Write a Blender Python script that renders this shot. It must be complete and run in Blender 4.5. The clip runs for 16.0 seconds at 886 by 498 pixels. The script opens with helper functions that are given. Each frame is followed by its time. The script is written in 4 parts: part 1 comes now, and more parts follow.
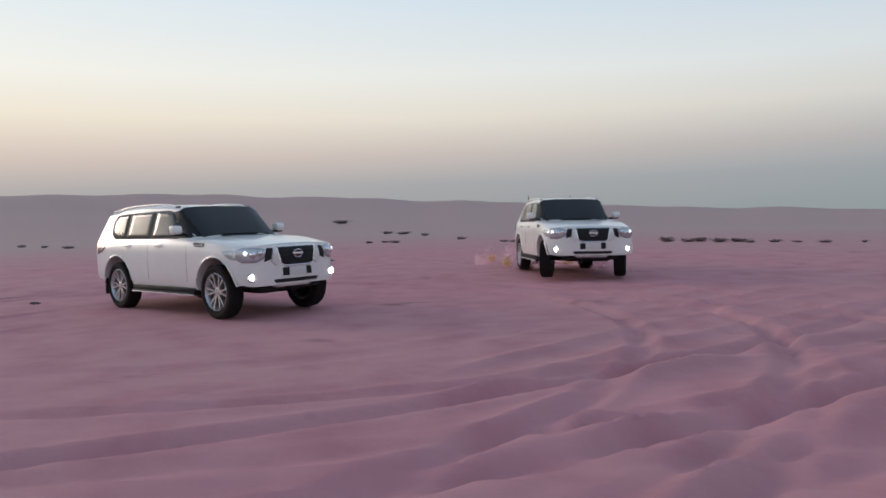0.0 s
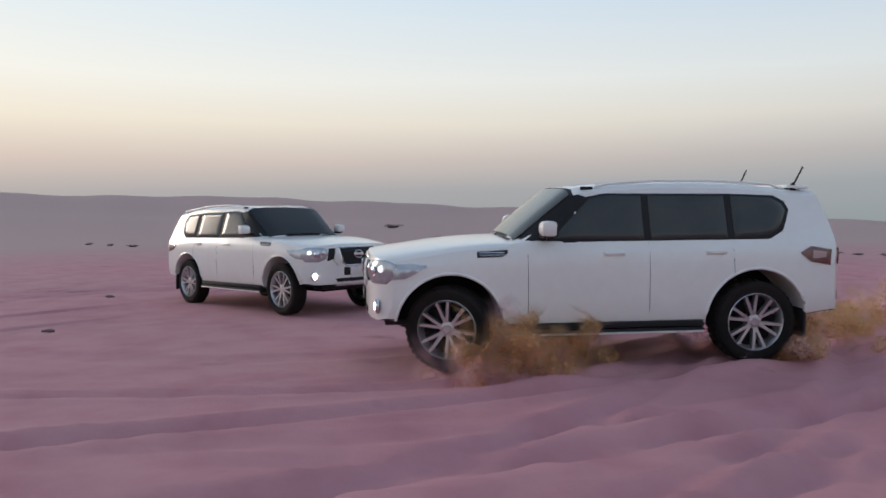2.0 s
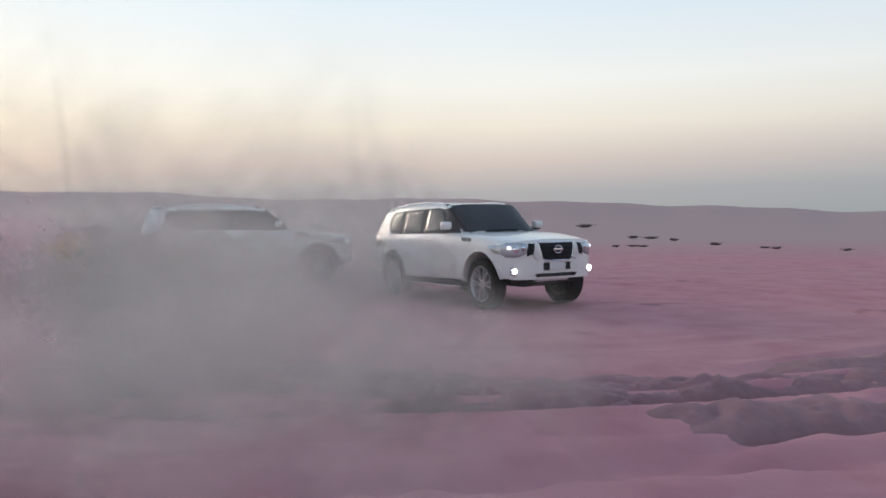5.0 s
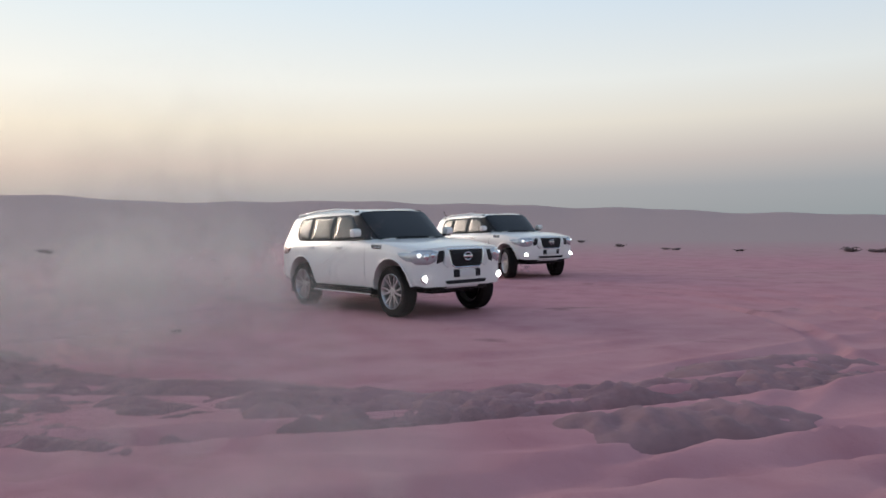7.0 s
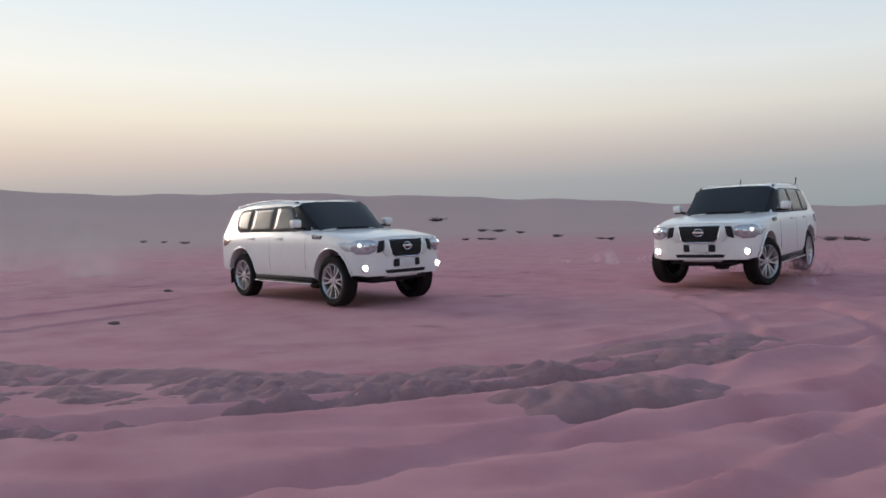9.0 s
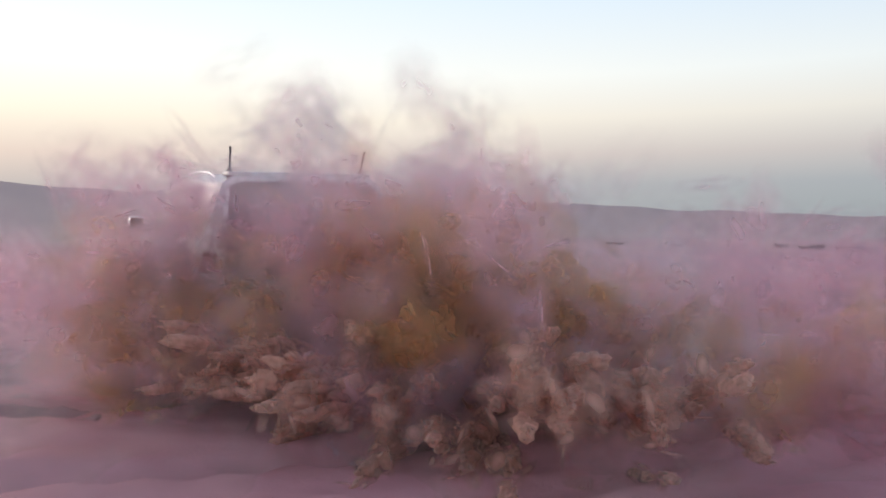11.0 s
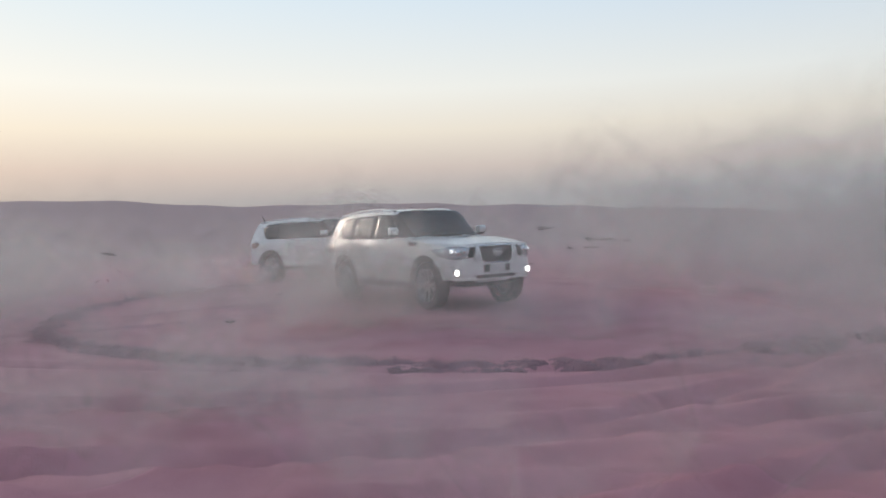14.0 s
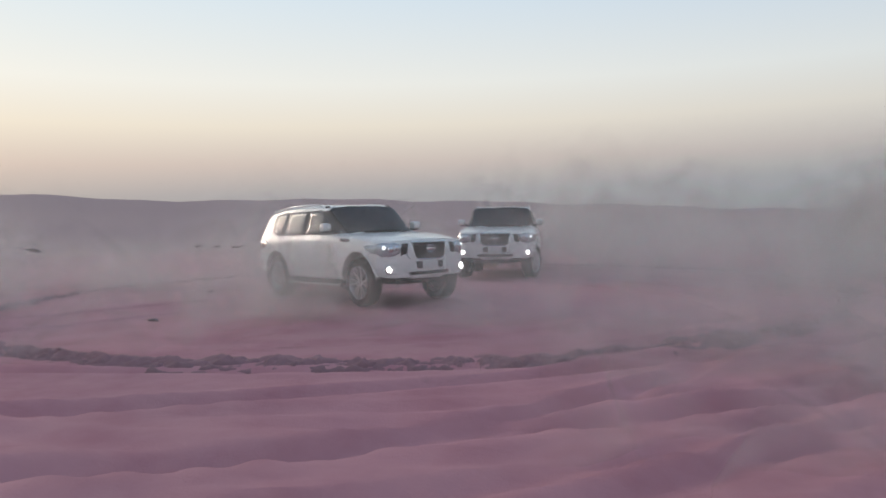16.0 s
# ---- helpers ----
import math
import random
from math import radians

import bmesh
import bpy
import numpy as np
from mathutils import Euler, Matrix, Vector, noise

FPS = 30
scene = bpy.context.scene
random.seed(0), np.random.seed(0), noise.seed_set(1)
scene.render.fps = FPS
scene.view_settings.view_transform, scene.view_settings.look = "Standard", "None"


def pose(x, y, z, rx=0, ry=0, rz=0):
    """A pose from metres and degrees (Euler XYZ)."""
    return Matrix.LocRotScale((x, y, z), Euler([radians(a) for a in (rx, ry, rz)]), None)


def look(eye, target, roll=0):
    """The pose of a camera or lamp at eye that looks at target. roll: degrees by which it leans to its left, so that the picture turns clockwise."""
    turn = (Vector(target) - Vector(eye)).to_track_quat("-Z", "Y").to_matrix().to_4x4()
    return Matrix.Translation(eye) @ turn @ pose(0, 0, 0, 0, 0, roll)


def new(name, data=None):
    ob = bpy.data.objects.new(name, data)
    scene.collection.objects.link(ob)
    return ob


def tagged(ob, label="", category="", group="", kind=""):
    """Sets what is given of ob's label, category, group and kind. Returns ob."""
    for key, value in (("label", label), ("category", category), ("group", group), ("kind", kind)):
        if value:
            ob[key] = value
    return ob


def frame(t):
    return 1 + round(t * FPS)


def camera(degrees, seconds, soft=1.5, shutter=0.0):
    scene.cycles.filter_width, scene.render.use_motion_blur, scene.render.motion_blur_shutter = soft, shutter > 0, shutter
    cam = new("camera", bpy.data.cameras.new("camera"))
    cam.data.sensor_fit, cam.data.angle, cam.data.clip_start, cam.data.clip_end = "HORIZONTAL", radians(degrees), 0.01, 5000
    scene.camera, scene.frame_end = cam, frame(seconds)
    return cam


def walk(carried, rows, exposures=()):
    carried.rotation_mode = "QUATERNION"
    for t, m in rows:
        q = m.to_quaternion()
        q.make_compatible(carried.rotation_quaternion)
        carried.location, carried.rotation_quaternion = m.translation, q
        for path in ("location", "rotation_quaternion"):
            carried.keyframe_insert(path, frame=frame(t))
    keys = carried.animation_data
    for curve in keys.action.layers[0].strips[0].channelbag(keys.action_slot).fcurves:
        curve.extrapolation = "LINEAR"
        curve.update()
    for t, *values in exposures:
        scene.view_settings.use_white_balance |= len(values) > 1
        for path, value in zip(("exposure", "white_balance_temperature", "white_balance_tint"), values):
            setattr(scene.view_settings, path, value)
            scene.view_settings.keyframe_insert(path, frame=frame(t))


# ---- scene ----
cam = camera(63.01, 16.0, soft=1.7)
scene.cycles.transparent_max_bounces = 96

# camera: seconds, eye, yaw, pitch, lean to the right
CAMERA_ROWS = [
    (0, 4.14, -12.93, 1.5, -0.17, -2.6, 1.62),
    (0.5, 4.2, -13.14, 1.48, -3.78, -2.84, 0.66),
    (1, 4.13, -13.35, 1.47, -2.75, -4.07, 1.75),
    (1.5, 4.09, -13.38, 1.47, -0.68, -2.3, 1.13),
    (1.8, 4.04, -13.32, 1.47, 1.94, -2.15, 0.95),
    (2, 4.03, -13.29, 1.47, 3.68, -2.04, 0.6),
    (2.3, 3.96, -13.24, 1.47, 6.7, -2.23, 0.99),
    (2.5, 3.95, -13.23, 1.47, 10.84, -2.39, 1.48),
    (3, 3.93, -13.22, 1.47, 20.49, -2.12, 1.2),
    (5.5, 3.84, -13.28, 1.38, 17.3, -1.76, 0.97),
    (6, 3.79, -13.25, 1.4, 15.26, -1.93, 1.25),
    (6.5, 3.87, -13.19, 1.44, 13.18, -1.88, 1.23),
    (7, 3.91, -13.18, 1.47, 11.82, -1.76, 1.24),
    (7.5, 3.95, -13.2, 1.5, 10.58, -1.92, 1.52),
    (8, 3.98, -13.17, 1.5, 7.96, -2.19, 1.47),
    (8.2, 3.98, -13.23, 1.48, 7.32, -2.34, 1.53),
    (10.3, 4, -13.53, 1.43, 7.1, -2.71, 1.56),
    (10.5, 3.95, -13.55, 1.43, 6.99, -2.93, 1.28),
    (10.8, 3.98, -13.63, 1.42, 7, -2.39, 0.46),
    (11, 4, -13.67, 1.41, 7.86, -2.35, 0.38),
    (11.2, 4.02, -13.71, 1.42, 10.85, -2.9, 0.33),
    (11.5, 4.05, -13.77, 1.42, 15.33, -3.6, 0.36),
    (11.7, 4.07, -13.82, 1.42, 18.32, -2.7, 0.45),
    (12, 4.1, -13.88, 1.42, 22.8, -0.99, 0.72),
    (12.5, 4.16, -13.88, 1.41, 22.6, -1.28, 1.05),
    (13, 4.23, -13.97, 1.43, 21.92, -3.18, 1.71),
    (13.5, 4.32, -13.96, 1.42, 18.98, -2.01, 1.64),
    (14, 4.39, -13.87, 1.4, 15.8, -1.54, 1.77),
    (14.2, 4.43, -13.92, 1.39, 14.78, -1.56, 1.61),
    (14.5, 4.34, -13.9, 1.39, 12.97, -1.59, 1.57),
    (15, 4.46, -13.82, 1.4, 11.49, -1.41, 1.9),
    (15.5, 4.54, -13.76, 1.41, 11.58, -1.95, 2.03),
    (16, 4.54, -13.76, 1.4, 11.27, -1.98, 1.58),
]
# the circling wagon: seconds, place, heading, nose, lean
RING_ROWS = [
    (0, 7.25, 4.9, 0.034, -87, -0.9, -1),
    (0.25, 7.9, 3.18, 0.039, -95.2, -0.7, -1.4),
    (0.5, 8.19, 1.56, 0.05, -103.8, -0.4, -1.8),
    (0.75, 8.32, 0.19, 0.066, -113.4, -0.2, -2.1),
    (1, 8.27, -1.02, 0.077, -123.1, 0.2, -2.3),
    (1.25, 7.92, -2.12, 0.069, -132.9, 0.7, -2.2),
    (1.5, 7.27, -3.08, 0.048, -144.7, 0.6, -2.4),
    (1.75, 6.35, -3.99, 0.033, -159, -0.1, -2.8),
    (1.8, 6.13, -4.2, 0.036, -161.6, -0.2, -2.8),
    (2, 5.1, -5.1, 0.059, -171, 0.1, -2.3),
    (2.25, 3.76, -5.66, 0.032, -187, 0.1, -2),
    (2.3, 3.5, -5.82, 0.023, -191.6, 0.2, -2.1),
    (2.5, 2.45, -6.25, -0.01, -204.6, 0.7, -2.3),
    (2.75, 1.24, -6.42, -0.01, -217.5, 0.9, -2.1),
    (3, 0.06, -6.32, 0.0, -226.5, 0.7, -1.6),
    (3.25, -1.22, -5.88, 0.03, -235.8, 0.6, -1.3),
    (3.5, -2.5, -5.2, 0.067, -247.9, 0.7, -1.1),
    (3.75, -3.64, -4.44, 0.099, -260.9, 0.8, -1),
    (4, -4.64, -3.45, 0.1, -274.5, 1, -1.1),
    (4.25, -5.46, -2.26, 0.1, -288.5, 1.2, -1.1),
    (4.5, -6.03, -0.9, 0.1, -302.6, 1.3, -1.2),
    (4.75, -6.32, 0.55, 0.1, -316.6, 1.3, -1.3),
    (5, -6.29, 2.04, 0.1, -330.2, 1.2, -1.2),
    (5.25, -5.95, 3.49, 0.1, -343.1, 0.9, -1.1),
    (5.5, -5.31, 4.81, 0.063, -355, 0.4, -0.9),
    (5.75, -4.43, 5.94, -0.013, -365.7, -0.3, -0.5),
    (6, -3.39, 6.84, -0.03, -375.4, -1, -0.1),
    (6.25, -2.29, 7.52, -0.03, -384.1, -1.2, -0.1),
    (6.5, -1.17, 8.01, -0.03, -392, -1.1, -0.2),
    (6.75, -0.05, 8.35, -0.03, -399.5, -0.9, -0.3),
    (7, 1.08, 8.56, 0.001, -406.8, -0.5, -0.4),
    (7.25, 2.23, 8.64, 0.018, -414.1, -0.1, -0.2),
    (7.5, 3.4, 8.47, 0.029, -421, 0.2, -0.2),
    (7.75, 4.53, 7.95, 0.05, -427.4, 0.6, -0.6),
    (8, 5.57, 7.14, 0.073, -434.5, 0.8, -1),
    (8.25, 6.53, 6.08, 0.089, -443.6, 0.9, -1),
    (8.5, 7.33, 4.8, 0.098, -454.6, 0.8, -0.6),
    (8.75, 7.88, 3.34, 0.1, -467.2, 0.7, 0.1),
    (9, 8.14, 1.76, 0.097, -481.2, 0.6, 0.8),
    (9.25, 8.05, 0.15, 0.089, -496.1, 0.4, 1.4),
    (9.5, 7.63, -1.4, 0.078, -511.5, 0.2, 1.7),
    (9.75, 6.91, -2.81, 0.066, -527.3, -0, 1.6),
    (10, 5.95, -4, 0.053, -543, -0.1, 0.9),
    (10.25, 4.83, -4.95, 0.04, -558.2, -0.1, -0.6),
    (10.3, 4.59, -5.11, 0.038, -561.2, -0.1, -1),
    (10.5, 3.55, -5.57, 0.032, -572.3, 0, -2.3),
    (10.75, 2.01, -5.57, 0.036, -583.3, 0.1, -0.8),
    (10.8, 1.74, -5.6, 0.034, -585.3, 0.1, -0.5),
    (11, 0.69, -6, 0.011, -593.4, 0.4, -0.2),
    (11.25, -0.86, -6.17, -0.01, -603.4, 0.8, -0.2),
    (11.5, -2.5, -5.67, -0.013, -613.1, 0.9, -0.2),
    (11.75, -3.94, -4.63, -0.005, -622.4, 0.9, -0.2),
    (12, -5.02, -3.25, 0.008, -631.3, 0.9, -0.2),
    (12.25, -5.7, -1.78, 0.019, -639.6, 0.7, -0.1),
    (12.5, -6.11, -0.41, 0.024, -647.2, 0.4, -0),
    (12.75, -6.37, 0.79, 0.019, -655, 0.1, 0),
    (13, -6.42, 1.91, 0.019, -667.4, 0.1, -0),
    (13.25, -6.15, 2.98, 0.035, -687.6, 0.5, -0.1),
    (13.5, -5.71, 3.97, 0.048, -709.1, 0.7, -0.3),
    (13.75, -5.23, 4.95, 0.041, -725, 0.3, -0.3),
    (14, -4.68, 5.88, 0.022, -736.2, -0.6, -0.3),
    (14.2, -4.12, 6.56, 0.006, -743.9, -1.2, -0.2),
    (14.25, -3.97, 6.71, 0.003, -745.9, -1.3, -0.2),
    (14.5, -3.1, 7.33, -0.005, -756, -1.5, -0),
    (14.75, -2.11, 7.71, -0.005, -766.5, -1.4, 0.1),
    (15, -1.08, 7.83, -0, -776.7, -1, 0.2),
    (15.25, -0.06, 7.67, 0.005, -786.3, -0.7, 0.1),
    (15.5, 0.89, 7.25, 0.009, -794.7, -0.6, -0.1),
    (15.75, 1.69, 6.6, 0.008, -801.7, -0.8, -0.4),
    (16, 2.28, 5.8, 0.005, -807.8, -1.1, -0.9),
]



def heading(x, y, z, yaw, pitch, lean):
    a, b = radians(yaw), radians(pitch)
    way = Vector((-math.sin(a) * math.cos(b), math.cos(a) * math.cos(b), math.sin(b)))
    return look((x, y, z), Vector((x, y, z)) + way, -lean)


walk(cam, [(r[0], heading(*r[1:])) for r in CAMERA_ROWS],
     exposures=[(0, 0.0), (2.2, 0.02), (3.2, 0.12), (5.4, 0.1), (7.0, 0.02), (10.3, 0.05), (11.2, 0.3), (12.3, 0.26), (13.2, 0.1), (14.0, 0.02), (16.0, -0.04)])

# ---- dusk sky and the last low sun ----
SUN_AZ, SUN_EL = -62.0, 7.0      # degrees from +y towards +x, and above the horizon
world = bpy.data.worlds.new("dusk_sky")
scene.world = world
world.use_nodes = True
wn, wl = world.node_tree.nodes, world.node_tree.links
wn.clear()


def ramp_node(nodes, stops):
    r = nodes.new("ShaderNodeValToRGB")
    while len(r.color_ramp.elements) < len(stops):
        r.color_ramp.elements.new(0.5)
    for e, (p, c) in zip(r.color_ramp.elements, stops):
        e.position, e.color = p, (*c, 1)
    return r


w_out, w_bg = wn.new("ShaderNodeOutputWorld"), wn.new("ShaderNodeBackground")
w_dir, w_sep = wn.new("ShaderNodeTexCoord"), wn.new("ShaderNodeSeparateXYZ")
wl.new(w_dir.outputs["Generated"], w_sep.inputs[0])
# the hazy sky by height, on the sunset side and away from it
warm = ramp_node(wn, [(0.0, (0.34, 0.34, 0.36)), (0.045, (0.40, 0.38, 0.40)), (0.085, (0.64, 0.53, 0.48)), (0.135, (0.86, 0.77, 0.64)),
                      (0.19, (0.90, 0.88, 0.81)), (0.30, (0.74, 0.83, 0.88)), (0.6, (0.42, 0.52, 0.66)), (1.0, (0.25, 0.33, 0.47))])
cool = ramp_node(wn, [(0.0, (0.27, 0.32, 0.34)), (0.045, (0.31, 0.35, 0.38)), (0.085, (0.43, 0.43, 0.44)), (0.135, (0.62, 0.62, 0.60)),
                      (0.19, (0.64, 0.70, 0.73)), (0.30, (0.48, 0.61, 0.77)), (0.6, (0.34, 0.45, 0.62)), (1.0, (0.22, 0.31, 0.47))])
side = wn.new("ShaderNodeVectorMath")
side.operation = "DOT_PRODUCT"
side.inputs[1].default_value = (math.sin(radians(SUN_AZ)), math.cos(radians(SUN_AZ)), 0)
wl.new(w_dir.outputs["Generated"], side.inputs[0])
span = wn.new("ShaderNodeMapRange")
span.inputs["From Min"].default_value, span.inputs["From Max"].default_value = -0.25, 0.95
wl.new(side.outputs["Value"], span.inputs["Value"])
blend = wn.new("ShaderNodeMix")
blend.data_type = "RGBA"
wl.new(span.outputs[0], blend.inputs["Factor"])
for r_node, k in ((cool, "A"), (warm, "B")):
    wl.new(w_sep.outputs["Z"], r_node.inputs[0])
wl.new(cool.outputs[0], blend.inputs[6])
wl.new(warm.outputs[0], blend.inputs[7])
air = wn.new("ShaderNodeTexSky")
air.sky_type, air.sun_disc = "NISHITA", False
air.sun_elevation, air.sun_rotation = radians(SUN_EL), radians(SUN_AZ)
air_mul = wn.new("ShaderNodeMix")
air_mul.data_type, air_mul.blend_type = "RGBA", "ADD"
air_mul.inputs["Factor"].default_value = 0.006
wl.new(blend.outputs[2], air_mul.inputs[6])
wl.new(air.outputs[0], air_mul.inputs[7])
wl.new(air_mul.outputs[2], w_bg.inputs["Color"])
w_bg.inputs["Strength"].default_value = 1.0
wl.new(w_bg.outputs[0], w_out.inputs[0])

sun = new("sun", bpy.data.lights.new("sun", "SUN"))
sun.data.energy, sun.data.angle, sun.data.color = 1.0, radians(20), (1.0, 0.82, 0.68)
_a, _e = radians(SUN_AZ), radians(SUN_EL + 8)
sun.matrix_world = look((math.sin(_a) * 60, math.cos(_a) * 60, 60 * math.tan(_e)), (0, 0, 0))


# ---- materials ----
def material(name, colour, rough=0.5, metal=0.0, grain=0.0, scale=40.0, bump=0.0, second=None, coat=0.0, emit=None, emit_power=0.0):
    """A surface whose colour drifts at two scales, with fine relief."""
    m = bpy.data.materials.new(name)
    m.use_nodes = True
    n, l = m.node_tree.nodes, m.node_tree.links
    b = n["Principled BSDF"]
    b.inputs["Roughness"].default_value, b.inputs["Metallic"].default_value = rough, metal
    b.inputs["Base Color"].default_value = (*colour, 1)
    b.inputs["Coat Weight"].default_value = coat
    if emit:
        b.inputs["Emission Color"].default_value, b.inputs["Emission Strength"].default_value = (*emit, 1), emit_power
    if grain or second:
        co = n.new("ShaderNodeTexCoord")
        fine, broad = n.new("ShaderNodeTexNoise"), n.new("ShaderNodeTexNoise")
        fine.inputs["Scale"].default_value, broad.inputs["Scale"].default_value = scale, scale / 17
        fine.inputs["Detail"].default_value = broad.inputs["Detail"].default_value = 5
        mix_f = n.new("ShaderNodeMath")
        mix_f.operation = "MULTIPLY_ADD"
        mix_f.inputs[1].default_value = 0.35
        l.new(co.outputs["Object"], fine.inputs["Vector"])
        l.new(co.outputs["Object"], broad.inputs["Vector"])
        l.new(fine.outputs["Fac"], mix_f.inputs[0])
        l.new(broad.outputs["Fac"], mix_f.inputs[2])
        r = n.new("ShaderNodeMapRange")
        r.inputs["From Min"].default_value, r.inputs["From Max"].default_value = 0.45, 0.95
        l.new(mix_f.outputs[0], r.inputs["Value"])
        mx = n.new("ShaderNodeMix")
        mx.data_type = "RGBA"
        other = second or tuple(c * (1 - grain) for c in colour)
        mx.inputs[6].default_value, mx.inputs[7].default_value = (*colour, 1), (*other, 1)
        l.new(r.outputs[0], mx.inputs["Factor"])
        l.new(mx.outputs[2], b.inputs["Base Color"])
        if bump:
            bp = n.new("ShaderNodeBump")
            bp.inputs["Strength"].default_value, bp.inputs["Distance"].default_value = bump, 0.01
            l.new(fine.outputs["Fac"], bp.inputs["Height"])
            l.new(bp.outputs[0], b.inputs["Normal"])
    return m


PAINT = material("white_paint", (0.84, 0.84, 0.81), 0.28, grain=0.07, scale=9, coat=0.5, second=(0.76, 0.74, 0.71))
GLASS = material("tinted_glass", (0.03, 0.034, 0.034), 0.16, grain=0.4, scale=3, second=(0.075, 0.075, 0.07))
SCREEN = material("windscreen_glass", (0.010, 0.012, 0.014), 0.12, grain=0.3, scale=6, second=(0.02, 0.02, 0.02))
for _g in (GLASS, SCREEN):
    _g.node_tree.nodes["Principled BSDF"].inputs["Specular IOR Level"].default_value = 0.42
BLACK = material("black_plastic", (0.022, 0.022, 0.024), 0.55, grain=0.3, scale=50, bump=0.2)
RUBBER = material("tyre_rubber", (0.007, 0.007, 0.007), 0.85, scale=30, bump=0.4, second=(0.022, 0.017, 0.016))
for _g in (RUBBER, BLACK):
    _g.node_tree.nodes["Principled BSDF"].inputs["Specular IOR Level"].default_value = 0.2
ALLOY = material("alloy", (0.62, 0.62, 0.63), 0.32, 0.85, grain=0.25, scale=20)
CHROME = material("chrome", (0.75, 0.76, 0.78), 0.12, 1.0, grain=0.12, scale=25)
SILVER = material("satin_silver", (0.74, 0.74, 0.74), 0.3, 0.4, grain=0.15, scale=20)
LENS = material("lamp_lens", (0.62, 0.64, 0.67), 0.16, 0.55, scale=22, coat=1.0, second=(0.20, 0.21, 0.23))
PINK_LENS = material("pale_red_lens", (0.52, 0.33, 0.32), 0.15, grain=0.4, scale=26, coat=1.0)
GLOW = material("lit_bulb", (1, 1, 1), 0.3, emit=(1.0, 0.97, 0.94), emit_power=7)
DAYGLOW = material("lit_headlamp", (0.9, 0.9, 0.9), 0.3, emit=(0.95, 0.97, 1.0), emit_power=1.2)
RED = material("red_lens", (0.15, 0.018, 0.02), 0.12, grain=0.3, scale=30, coat=1.0)
PLATE = material("plate_white", (0.74, 0.74, 0.72), 0.45, grain=0.15, scale=30)
UNDER = material("underbody", (0.004, 0.004, 0.004), 0.95, grain=0.4, scale=15)


# ---- mesh tools ----
def finish(bm, name, mat, sharp=38):
    bmesh.ops.recalc_face_normals(bm, faces=bm.faces)
    lim = radians(sharp)
    for f in bm.faces:
        f.smooth = True
    for e in bm.edges:
        if len(e.link_faces) == 2 and e.calc_face_angle(0) > lim:
            e.smooth = False
    me = bpy.data.meshes.new(name)
    bm.to_mesh(me)
    bm.free()
    for m in (mat if isinstance(mat, (list, tuple)) else [mat]):
        me.materials.append(m)
    return me


def part(name, bm, mat, parent, label="", at=None, sharp=38):
    ob = new(name, finish(bm, name, mat, sharp))
    ob.parent = parent
    if at is not None:
        ob.matrix_basis = at
    return tagged(ob, label)


def block(bm, x0, x1, y0, y1, z0, z1, bevel=0.0, m=None):
    v = bmesh.ops.create_cube(bm, size=1.0)["verts"]
    for p in v:
        p.co = Vector((x0 + (p.co.x + 0.5) * (x1 - x0), y0 + (p.co.y + 0.5) * (y1 - y0), z0 + (p.co.z + 0.5) * (z1 - z0)))
        if m:
            p.co = m @ p.co
    if bevel:
        es = list({e for p in v for e in p.link_edges})
        bmesh.ops.bevel(bm, geom=es, offset=bevel, segments=2, affect="EDGES", profile=0.6)
    return bm


def prism(points, depth, bevel=0.0):
    """A flat outline in x, z, given thickness along y (from 0 to depth)."""
    bm = bmesh.new()
    a = [bm.verts.new((p[0], 0, p[1])) for p in points]
    b = [bm.verts.new((p[0], depth, p[1])) for p in points]
    bm.faces.new(a)
    bm.faces.new(list(reversed(b)))
    n = len(points)
    for i in range(n):
        bm.faces.new((a[i], a[(i + 1) % n], b[(i + 1) % n], b[i]))
    if bevel:
        bmesh.ops.bevel(bm, geom=bm.edges[:], offset=bevel, segments=2, affect="EDGES", profile=0.6)
    return bm


def lathe(profile, n=40, axis="y"):
    """Turn (radius, along) pairs round the y axis."""
    bm = bmesh.new()
    rings = []
    for r, a in profile:
        rings.append([bm.verts.new((r * math.cos(2 * math.pi * k / n), a, r * math.sin(2 * math.pi * k / n))) for k in range(n)])
    for p, q in zip(rings, rings[1:]):
        for k in range(n):
            bm.faces.new((p[k], p[(k + 1) % n], q[(k + 1) % n], q[k]))
    return bm


def tube(bm, pts, radius, n=8):
    """A round bar along pts."""
    rings = []
    for i, p in enumerate(pts):
        p = Vector(p)
        d = (Vector(pts[min(i + 1, len(pts) - 1)]) - Vector(pts[max(i - 1, 0)])).normalized()
        s = d.cross(Vector((0, 0, 1)) if abs(d.z) < 0.9 else Vector((1, 0, 0))).normalized()
        u = s.cross(d)
        rr = radius[i] if isinstance(radius, (list, tuple)) else radius
        rings.append([bm.verts.new(p + s * rr * math.cos(2 * math.pi * k / n) + u * rr * math.sin(2 * math.pi * k / n)) for k in range(n)])
    for p, q in zip(rings, rings[1:]):
        for k in range(n):
            bm.faces.new((p[k], p[(k + 1) % n], q[(k + 1) % n], q[k]))
    bm.faces.new(rings[0])
    bm.faces.new(list(reversed(rings[-1])))
    return bm


def smooth01(a, b, x):
    t = np.clip((np.asarray(x, float) - a) / (b - a), 0, 1)
    return t * t * (3 - 2 * t)


